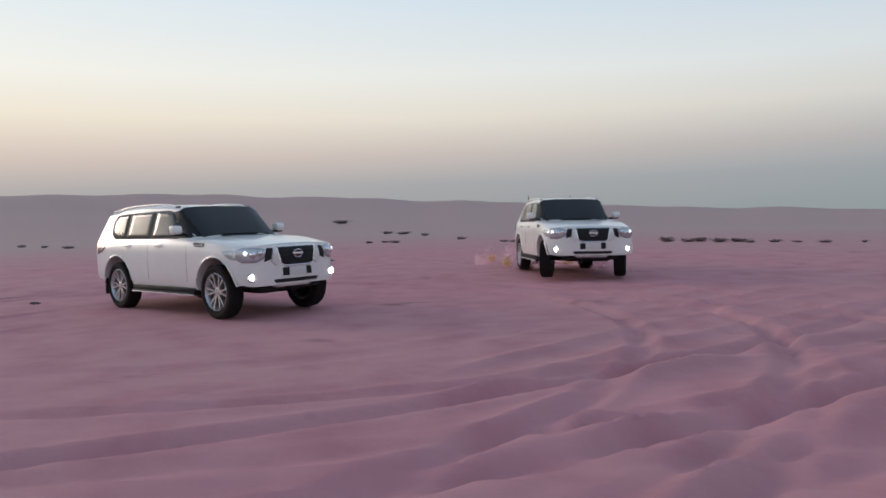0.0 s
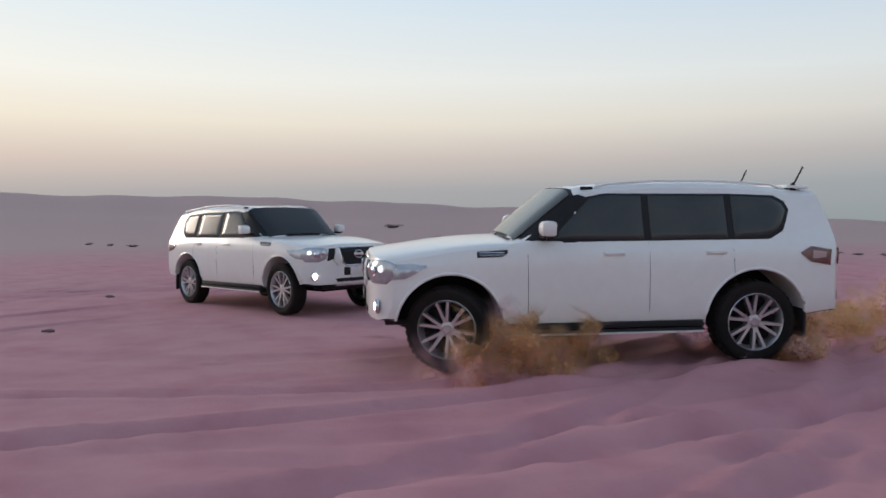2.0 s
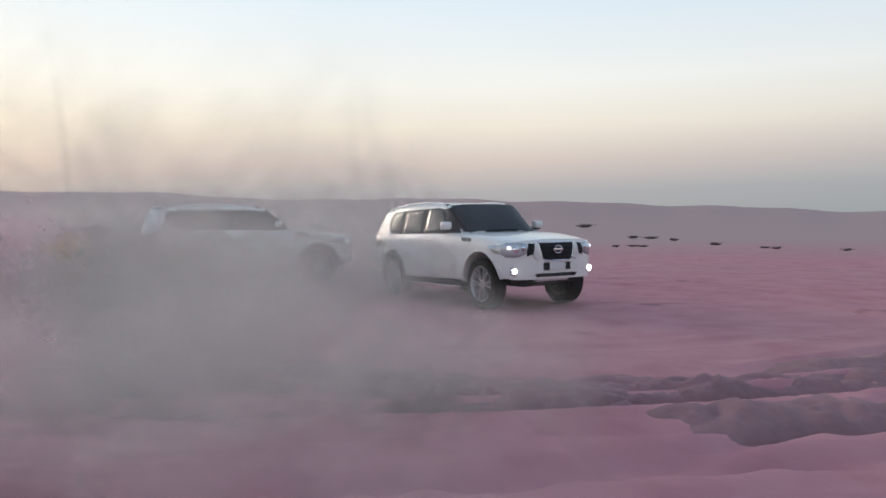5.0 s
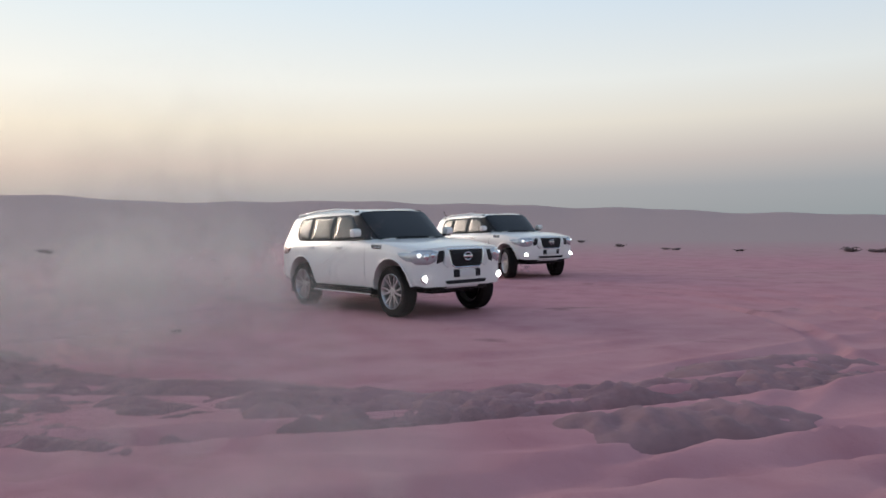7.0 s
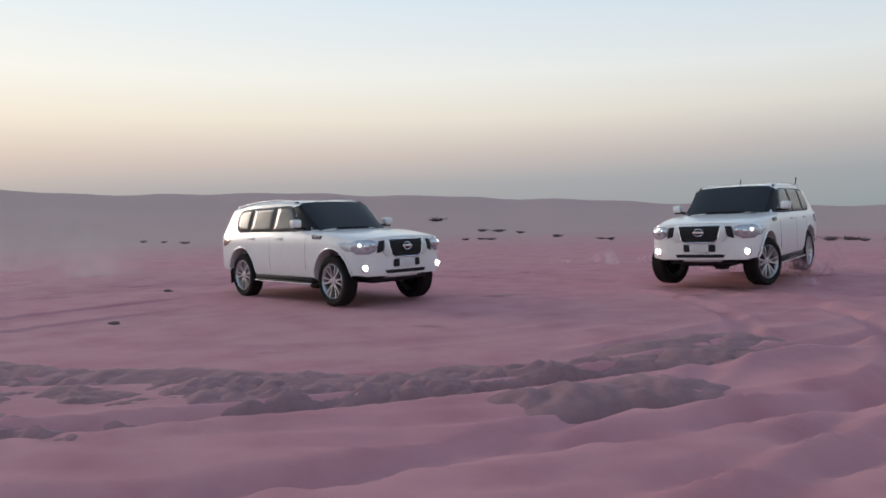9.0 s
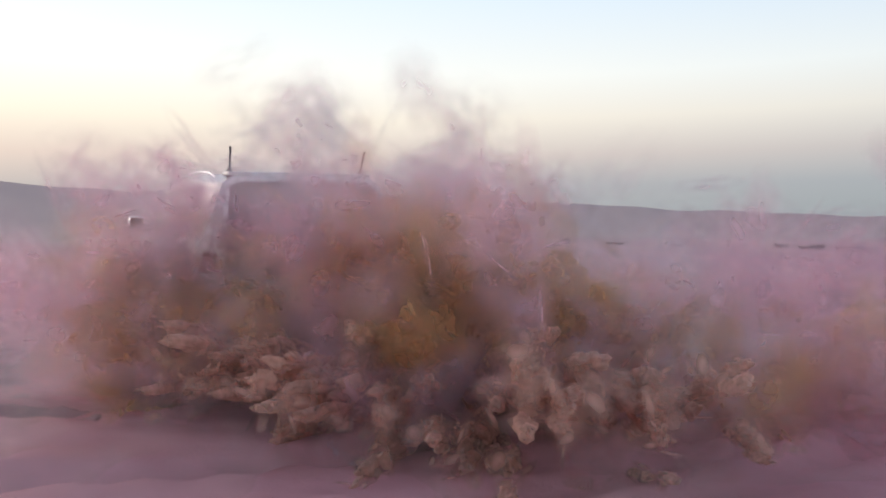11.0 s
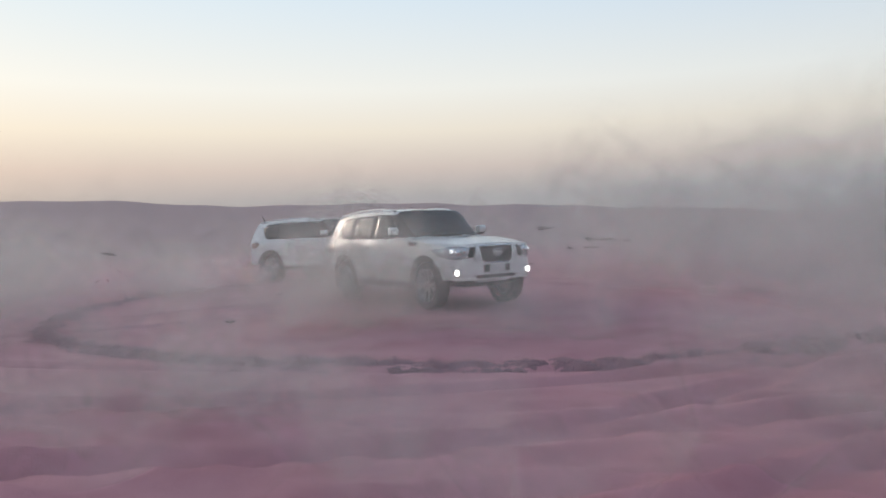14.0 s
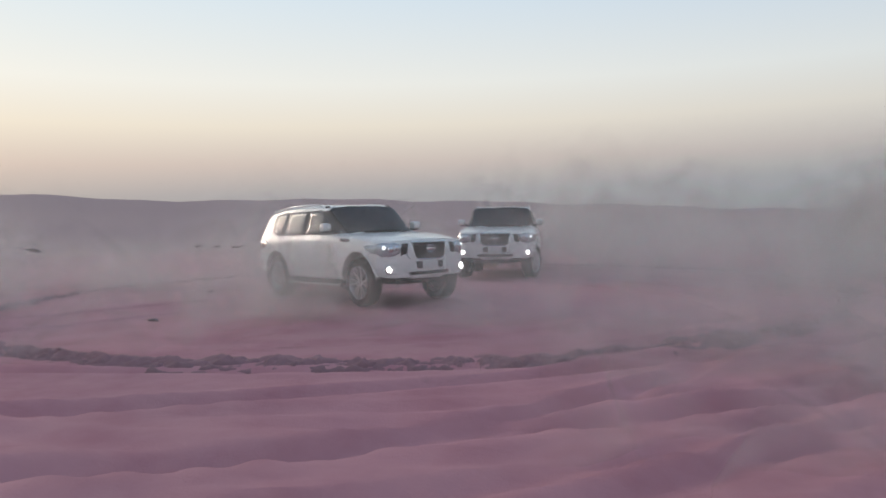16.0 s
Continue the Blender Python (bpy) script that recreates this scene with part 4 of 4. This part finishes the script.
# ---- flying sand and dust ----
# Each puff is a loose cloud of small soft tufts of dust in clumps; it keeps its shape and is thrown, drifts and falls back.
def dust_material(name, colour, veil, edge=0.0):
    """Dust that is thickest in the middle of each tuft and thins out to nothing at its rim."""
    m = bpy.data.materials.new(name)
    m.use_nodes = True
    n, l = m.node_tree.nodes, m.node_tree.links
    n.clear()
    out, mix = n.new("ShaderNodeOutputMaterial"), n.new("ShaderNodeMixShader")
    clear, dif, thru, both = n.new("ShaderNodeBsdfTransparent"), n.new("ShaderNodeBsdfDiffuse"), n.new("ShaderNodeBsdfTranslucent"), n.new("ShaderNodeMixShader")
    uv, far, soft = n.new("ShaderNodeTexCoord"), n.new("ShaderNodeVectorMath"), n.new("ShaderNodeMapRange")
    far.operation = "DISTANCE"
    far.inputs[1].default_value = (0.5, 0.5, 0.0)
    l.new(uv.outputs["UV"], far.inputs[0])
    soft.interpolation_type = "SMOOTHSTEP"
    for k, v in (("From Min", 0.5), ("From Max", edge), ("To Min", 0.0), ("To Max", 1.0)):
        soft.inputs[k].default_value = v
    l.new(far.outputs["Value"], soft.inputs["Value"])
    tex, rng, mul = n.new("ShaderNodeTexNoise"), n.new("ShaderNodeMapRange"), n.new("ShaderNodeMath")
    tex.inputs["Scale"].default_value, tex.inputs["Detail"].default_value = 3.0, 3
    for k, v in (("From Min", 0.32), ("From Max", 0.68), ("To Min", veil * 0.2), ("To Max", veil * 1.8)):
        rng.inputs[k].default_value = v
    mul.operation, mul.use_clamp = "MULTIPLY", True
    l.new(uv.outputs["Object"], tex.inputs["Vector"])
    l.new(tex.outputs["Fac"], rng.inputs["Value"])
    l.new(rng.outputs[0], mul.inputs[0])
    l.new(soft.outputs[0], mul.inputs[1])
    dif.inputs["Color"].default_value = thru.inputs["Color"].default_value = (*colour, 1)
    both.inputs[0].default_value = 0.5
    l.new(dif.outputs[0], both.inputs[1])
    l.new(thru.outputs[0], both.inputs[2])
    l.new(mul.outputs[0], mix.inputs[0])
    l.new(clear.outputs[0], mix.inputs[1])
    l.new(both.outputs[0], mix.inputs[2])
    l.new(mix.outputs[0], out.inputs[0])
    return m


DUST_PINK = dust_material("pink_dust", (0.90, 0.60, 0.66), 0.26)
DUST_BROWN = dust_material("brown_sand_spray", (0.78, 0.49, 0.26), 0.30)
DUST_GREY = dust_material("pale_dust", (0.88, 0.76, 0.77), 0.19)
DUST_PALE = dust_material("pale_haze", (0.75, 0.72, 0.665), 0.105)
DUST_SAND = dust_material("thick_sand_spray", (0.76, 0.49, 0.39), 0.50)


def tuft_mesh(name, mat, seed, clumps, tufts, size, spread=(1, 1, 1), cores=0):
    """A cloud of soft tufts gathered in clumps, some of them round a lumpy denser core."""
    r = np.random.RandomState(seed)
    centre = r.normal(0, 0.38, (clumps, 3))
    p = (centre[r.randint(0, clumps, tufts)] + r.normal(0, 0.24, (tufts, 3))) * np.array(spread)
    w = size * r.uniform(0.7, 1.4, tufts)
    turn, _ = np.linalg.qr(r.normal(0, 1, (tufts, 3, 3)))
    square = np.array([(-1, -1, 0), (1, -1, 0), (1, 1, 0), (-1, 1, 0)], float)
    v = (p[:, None, :] + w[:, None, None] * np.einsum("kj,nji->nki", square, turn)).reshape(-1, 3)
    bm = bmesh.new()
    layer = bm.loops.layers.uv.new("tuft")
    vs = [bm.verts.new(q) for q in v]
    for k in range(tufts):
        f = bm.faces.new(vs[4 * k:4 * k + 4])
        for loop, uv in zip(f.loops, ((0, 0), (1, 0), (1, 1), (0, 1))):
            loop[layer].uv = uv
    for k in range(cores):
        made = bmesh.ops.create_icosphere(bm, subdivisions=3, radius=1.0)["verts"]
        ph = Vector(r.uniform(0, 9, 3))
        mid = Vector(centre[k % clumps] * np.array(spread) * 0.8)
        for q in made:
            d = 0.29 * (1 + 0.55 * noise.noise(q.co * 1.6 + ph) + 0.35 * noise.noise(q.co * 4 + ph))
            q.co = Vector((q.co.x * spread[0], q.co.y * spread[1], q.co.z * spread[2])) * d + mid
        for f in {f for q in made for f in q.link_faces}:
            f.smooth = True
            for loop in f.loops:
                loop[layer].uv = (0.5, 0.5)
    me = bpy.data.meshes.new(name)
    bm.to_mesh(me)
    bm.free()
    me.materials.append(mat)
    return me


CLOD = material("flying_sand", (0.52, 0.31, 0.26), 0.95, grain=0.3, scale=3, second=(0.42, 0.25, 0.20))
PUFFS = {"pink": [tuft_mesh("dust_puff", DUST_PINK, 10 + j, 6, 20, 0.55, (1, 1, 1.25)) for j in range(4)],
         "brown": [tuft_mesh("dust_puff", DUST_BROWN, 20 + j, 6, 20, 0.48, (0.9, 0.9, 1.4), 3) for j in range(4)],
         "grey": [tuft_mesh("dust_puff", DUST_GREY, 30 + j, 6, 18, 0.60, (1, 1, 1.3)) for j in range(4)],
         "streak": [tuft_mesh("dust_streak", DUST_PINK, 50 + j, 6, 20, 0.34, (0.30, 0.30, 1.8)) for j in range(4)],
         "tongue": [tuft_mesh("sand_tongue", DUST_SAND, 60 + j, 8, 22, 0.20, (0.30, 0.30, 1.6), 7) for j in range(6)]}
HAZE = [tuft_mesh("dust_haze", DUST_PALE, 70 + j, 9, 14, 0.62, (1, 1, 0.5)) for j in range(4)]


def grain_mesh(name, mat, count, size, seed, spread=(1, 1, 1)):
    """A loose throw of sand grains and small clods."""
    r = np.random.RandomState(seed)
    base = np.array([(1, 1, 1), (1, -1, -1), (-1, 1, -1), (-1, -1, 1)], float) * 0.35
    c = r.normal(0, 0.42, (count, 3)) * np.array(spread)
    s = size * r.lognormal(0, 0.5, (count, 1, 1))
    q = r.normal(0, 1, (count, 3, 3))
    q, _ = np.linalg.qr(q)
    v = (c[:, None, :] + s * np.einsum("kj,nji->nki", base, q)).reshape(-1, 3)
    o = np.arange(count)[:, None, None] * 4
    f = (o + np.array([(0, 1, 2), (0, 3, 1), (0, 2, 3), (1, 3, 2)])[None]).reshape(-1, 3)
    me = bpy.data.meshes.new(name)
    me.from_pydata(v.tolist(), [], f.tolist())
    me.materials.append(mat)
    return me


GRAINS = [grain_mesh("sand_spray", CLOD, 500, 0.014, 40 + j, (1.0, 1.0, 0.8)) for j in range(3)]


def ring_state(t):
    ts = [r[0] for r in RING_ROWS]
    x, y, yaw = (float(np.interp(t, ts, [r[k] for r in RING_ROWS])) for k in (1, 2, 4))
    return Vector((x, y, 0)), radians(yaw)


def thrower(t):
    """How hard the wheels throw at a time: puff size, throw outwards, throw upwards, seconds in the air, share of brown sand."""
    keys = (0.0, 0.8, 1.5, 1.9, 2.2, 2.6, 3.2, 4.0, 5.0, 5.8, 6.6, 8.5, 9.6, 10.0, 10.25, 10.7, 11.2, 11.6, 12.6, 14.0, 16.0)
    size = (0.40, 0.40, 0.42, 0.40, 0.40, 0.55, 0.75, 0.75, 0.75, 0.65, 0.36, 0.28, 0.36, 0.44, 0.62, 0.82, 0.85, 0.70, 0.50, 0.42, 0.40)
    out = (0.4, 0.9, 1.3, 1.4, 2.2, 5.0, 7.0, 3.0, 1.3, 1.0, 0.5, 0.4, 1.0, 2.2, 8.5, 11.0, 9.0, 3.0, 1.0, 0.8, 0.8)
    up = (0.35, 0.9, 1.0, 0.8, 0.9, 2.0, 2.8, 2.7, 2.4, 2.2, 0.9, 0.5, 0.9, 0.8, 1.2, 1.8, 2.2, 1.6, 1.0, 1.0, 1.0)
    air = (0.9, 1.0, 1.2, 1.2, 1.3, 1.3, 1.3, 1.5, 1.6, 1.5, 1.1, 0.7, 0.9, 1.0, 1.1, 1.1, 0.9, 0.8, 0.8, 0.9, 1.0)
    brown = (0.2, 0.5, 0.6, 0.6, 0.55, 0.4, 0.3, 0.2, 0.1, 0.05, 0.05, 0.05, 0.2, 0.4, 0.25, 0.15, 0.08, 0.05, 0.05, 0.05, 0.05)
    return [float(np.interp(t, keys, k)) for k in (size, out, up, air, brown)]


def launch(name, mesh, parent, size, t0, p0, v0, air, drag=0.62, sink=0.9, label=""):
    """One puff: it waits in the sand, is thrown at t0, slows in the air and falls back."""
    if -t0 > 0.9 * air:
        return
    ob = new(name, mesh)
    ob.parent = parent
    ob.scale = (size, size, size)
    along = v0.to_track_quat("Z", "Y").to_matrix().to_4x4() @ pose(0, 0, 0, 0, 0, rnd.uniform(0, 360))
    deep = -3.2 * size - 0.4
    path = []

    def at(t, x, y, z, spin):
        path.append((round(t, 3), Matrix.Translation((x, y, z)) @ along @ pose(0, 0, 0, 0, 0, spin)))
    if t0 > 0.1:
        at(0.0, p0.x, p0.y, deep, 0)
    if t0 > 0.4:
        at(t0 - 0.16, p0.x, p0.y, deep, 0)
    start = max(0.0, t0)
    g = 2.6
    for k in (0.0, 0.1, 0.22, 0.4, 0.65, 0.95, 1.3, 1.7, 2.2):
        a = start - t0 + k
        if a > air or start + k > 15.95:
            break
        e = drag * (1 - math.exp(-a / drag))
        z = p0.z + v0.z * e - 0.5 * g * a * a * (0.35 if a < 0.8 else 0.5)
        at(start + k, p0.x + v0.x * e, p0.y + v0.y * e, max(z, 0.1 * size), 25 * a)
    end = t0 + air + sink
    e = drag * (1 - math.exp(-(air + sink) / drag))
    if end < 15.9 and path[-1][0] < end - 0.05:
        at(end, p0.x + v0.x * e, p0.y + v0.y * e, deep, 30)
        at(16.0, p0.x + v0.x * e, p0.y + v0.y * e, deep, 30)
    else:
        a = 16.0 - t0
        e = drag * (1 - math.exp(-a / drag))
        f = min(1.0, max(0.0, (a - air) / sink))
        at(16.0, p0.x + v0.x * e, p0.y + v0.y * e, (1 - f) * max(0.2, p0.z + v0.z * e - 0.45 * a * a) + f * deep, 30)
    DUST_PATHS.append((ob, path))
    return ob


spray = tagged(new("sand_spray"), "pink and brown sand thrown up by the spinning wheels", "dust", kind="stuff")
t_now = -0.8
while t_now < 15.9:
    size, v_out, v_up, air, brown = thrower(t_now)
    place, yaw = ring_state(max(t_now, 0))
    if t_now < 0:
        place = place + Vector((-0.3, 1.0, 0)) * (-t_now * 4.5)
    ahead = Vector((math.cos(yaw), math.sin(yaw), 0))
    left = Vector((-ahead.y, ahead.x, 0))
    outward = (place - Vector((1.0, 1.2, 0))).normalized()
    strong = v_out > 1.5
    spots = [(AXLE_R - 0.25, 0.85), (AXLE_R - 0.6, 0.3), (AXLE_R - 0.25, -0.8), (AXLE_F - 0.3, 0.9), (AXLE_F - 0.7, 0.95)] if strong else [(AXLE_R - 0.3, 0.85), (AXLE_R - 0.3, -0.8), (rnd.uniform(-0.9, 1.0), 0.95)]
    for along, across in spots:
        if not strong and across > 0:
            across += 0.3
        p = place + ahead * along + left * across
        v = outward * v_out * rnd.uniform(0.45, 1.2) - ahead * rnd.uniform(0.2, 1.0) * (0.6 + 0.3 * v_out) + Vector((rnd.uniform(-0.5, 0.5), rnd.uniform(-0.5, 0.5), v_up * rnd.uniform(0.35, 1.15)))
        land = p + v * 0.62
        reach = rnd.uniform(-12.0, -9.4)
        if land.y < reach:      # the throw falls short of the onlookers
            v.x, v.y = v.x * (reach - p.y) / (land.y - p.y), v.y * (reach - p.y) / (land.y - p.y)
        pale = float(np.interp(t_now, (2.9, 3.5, 5.0, 9.9, 10.8, 11.2), (0.0, 0.35, 0.5, 0.1, 0.1, 0.6)))
        kind = "brown" if rnd.random() < brown else "grey" if rnd.random() < pale else "pink"
        launch("dust_puff", rnd.choice(PUFFS[kind]), spray, size * rnd.uniform(0.7, 1.25) * (0.8 if kind == "brown" else 1), t_now, p + Vector((0, 0, 0.12)), v, air * rnd.uniform(0.8, 1.2))
        if brown > 0.15 and rnd.random() < 0.4:
            launch("sand_grains", rnd.choice(GRAINS), spray, size * rnd.uniform(0.5, 0.9), t_now, p + Vector((0, 0, 0.1)), v * rnd.uniform(0.4, 0.8), air * 0.7, sink=0.5)
    t_now += 0.09 if strong else 0.12

# the hard bursts as the wagon slides past the onlookers: sheets of sand from its outer wheels
# from, to, every, how many, thrown outwards, upwards, carried along with the wagon, kinds, wheel, size, seconds in the air
BURSTS = (
    (1.85, 2.8, 0.045, 3, (0.4, 2.6), (0.4, 1.9), (0.0, 4.0), ("brown", "brown", "brown", "pink"), (AXLE_F - 0.4, 1.0), 0.40, 0.42),
    (2.0, 2.45, 0.06, 2, (0.8, 3.0), (0.3, 1.0), (-1.0, 2.0), ("brown", "tongue", "pink"), (AXLE_R - 0.4, 0.95), 0.36, 0.6),
    (2.42, 3.2, 0.05, 3, (0.8, 6.0), (0.6, 2.5), (0.0, 4.0), ("brown", "brown", "pink", "pink"), (AXLE_R - 0.25, 0.95), 0.46, 0.6),
    (2.5, 3.2, 0.06, 2, (2.0, 8.0), (0.6, 2.7), (0.0, 3.0), ("pink", "streak", "pink"), (AXLE_R - 0.35, 0.9), 0.62, 0.9),
    (2.4, 3.1, 0.07, 1, (2.0, 6.5), (0.4, 1.8), (0.0, 2.0), ("tongue",), (AXLE_R - 0.3, 0.95), 0.40, 0.55),
    (10.0, 10.75, 0.06, 2, (0.6, 2.4), (0.5, 1.9), (0.0, 4.0), ("brown", "brown", "pink"), (AXLE_F - 0.45, 1.0), 0.36, 0.42),
    (10.0, 10.5, 0.05, 2, (1.0, 4.0), (0.4, 1.3), (-2.0, 0.5), ("brown", "tongue"), (AXLE_R - 0.4, 0.9), 0.38, 0.7),
    (10.42, 11.2, 0.04, 5, (1.0, 8.0), (1.4, 4.2), (2.0, 8.5), ("brown", "brown", "brown", "pink"), (AXLE_R - 0.2, 0.95), 0.54, 0.55),
    (10.6, 11.25, 0.04, 3, (2.0, 6.0), (2.5, 5.0), (4.0, 9.5), ("pink", "grey", "pink"), (AXLE_R, 0.95), 0.60, 0.45),
    (10.45, 11.12, 0.03, 4, (6.0, 17.0), (0.6, 2.4), (-1.0, 4.0), ("tongue",), (AXLE_R - 0.25, 0.95), 0.44, 0.4),
    (10.5, 11.2, 0.06, 2, (0.5, 5.0), (4.0, 7.4), (2.0, 8.0), ("grey", "grey", "pink"), (AXLE_R - 0.3, 0.8), 0.62, 0.6),
    (10.4, 11.5, 0.05, 3, (5.0, 13.0), (0.8, 3.0), (-2.0, 4.0), ("streak", "pink", "streak", "grey"), (AXLE_R - 0.35, 0.6), 0.72, 0.8),
)
for t_a, t_b, step, count, fling, rise, carry, kinds, spot, scale, hold in BURSTS:
    t_now = t_a
    while t_now < t_b:
        place, yaw = ring_state(t_now)
        ahead = Vector((math.cos(yaw), math.sin(yaw), 0))
        left = Vector((-ahead.y, ahead.x, 0))
        outward = ((place - Vector((1.0, 1.2, 0))).normalized() + left * 0.3).normalized()
        course = (ring_state(t_now + 0.1)[0] - ring_state(t_now - 0.1)[0]).normalized()
        for k in range(count):
            p = place + ahead * (spot[0] + rnd.uniform(-0.2, 0.2)) + left * spot[1] + Vector((0, 0, 0.15))
            v = outward * rnd.uniform(*fling) + course * rnd.uniform(*carry) + Vector((0, 0, rnd.uniform(*rise)))
            land, reach = p + v * 0.62, rnd.uniform(-13.0, -11.2) if kinds == ("tongue",) else rnd.uniform(-11.6, -9.0)
            if land.y < reach:
                v.x, v.y = v.x * (reach - p.y) / (land.y - p.y), v.y * (reach - p.y) / (land.y - p.y)
            kind = rnd.choice(kinds)
            launch("sand_tongue" if kind == "tongue" else "dust_puff", rnd.choice(PUFFS[kind]), spray, scale * rnd.uniform(0.7, 1.3), t_now, p, v, hold * rnd.uniform(0.8, 1.25), sink=0.6)
        t_now += step

# fine dust that hangs over the sand after each pass
haze = tagged(new("dust_haze"), "pale dust hanging low over the sand", "dust", kind="stuff")


def hang(t_rise, t_gone, x, y, size, z, drift, meshes=None):
    ob = new("haze_bank", rnd.choice(meshes or HAZE))
    ob.parent = haze
    ob.scale = (size, size, size)
    yaw, deep = rnd.uniform(0, 360), -size * (3.2 if meshes else 1.5)
    path = [(0.0, pose(x, y, deep, 0, 0, yaw)), (t_rise - 0.7, pose(x, y, deep, 0, 0, yaw)), (t_rise + 0.5, pose(x, y, z, 0, 0, yaw + 8))]
    mid = 0.5 * (t_rise + t_gone)
    path += [(min(mid, 15.5), pose(x + drift * (mid - t_rise), y + 0.15 * (mid - t_rise), z * 0.85, 0, 0, yaw + 16))]
    if t_gone < 15.8:
        path += [(t_gone, pose(x + drift * (t_gone - t_rise), y + 0.3 * (mid - t_rise), deep, 0, 0, yaw + 24))]
    path += [(16.0, pose(x + drift * (min(t_gone, 16) - t_rise), y + 0.3 * (mid - t_rise), deep if t_gone < 15.8 else z * 0.6, 0, 0, yaw + 24))]
    DUST_PATHS.append((ob, path))


HAZE_BANKS = (      # how many, rise between, gone between, x, y, size, height
    (46, (2.9, 4.2), (7.8, 11.5), (-13, 0), (-8.0, 8.0), (1.5, 2.6), (0.0, 0.6)),
    (22, (2.9, 3.8), (6.5, 9.0), (-6, 3), (-11.4, -7.5), (1.0, 1.6), (0.0, 0.25)),
    (14, (2.9, 3.6), (6.5, 9.5), (-14, -2), (-6.0, 14.0), (2.4, 3.4), (0.6, 1.4)),
    (66, (10.8, 11.8), (13.6, 20.0), (-12, 13), (-9.0, 4.0), (1.6, 2.8), (0.0, 0.8)),
    (46, (10.9, 11.6), (13.9, 15.9), (-3, 9), (-11.2, -8.6), (1.1, 1.6), (0.0, 0.3)),
    (24, (11.0, 12.0), (15.0, 22.0), (2, 16), (-2.0, 14.0), (2.4, 3.4), (0.8, 2.2)),
)
for count, rises, goes, xs, ys, sizes, highs in HAZE_BANKS:
    for k in range(count):
        hang(rnd.uniform(*rises), rnd.uniform(*goes), rnd.uniform(*xs), rnd.uniform(*ys), rnd.uniform(*sizes), rnd.uniform(*highs), rnd.uniform(-0.3, 0.2))
for k in range(38):      # thick pink dust that drops back before the onlookers
    hang(rnd.uniform(11.05, 11.4), rnd.uniform(12.3, 13.4), rnd.uniform(-5, 9), rnd.uniform(-10.8, -7.0), rnd.uniform(0.7, 1.0), rnd.uniform(0.1, 0.6), rnd.uniform(-0.3, 0.3), PUFFS["streak"] + PUFFS["grey"] + PUFFS["pink"])


def motions():
    """The circling wagon, its wheels, and the dust."""
    rows = [(r[0], pose(r[1], r[2], r[3], r[6], r[5], r[4])) for r in RING_ROWS]
    walk(circling, rows)
    for (ax, s), w in ring_wheels.items():
        steer = -18 if ax > 0 else 0
        walk(w, [(k * 0.1, Matrix.Translation((ax, s * WHEEL_Y, WHEEL_R)) @ pose(0, 0, 0, 0, 0, steer) @ Matrix.Rotation(radians(62) * k, 4, "Y")) for k in range(161)])
    for puff, path in DUST_PATHS:
        walk(puff, path)


motions()
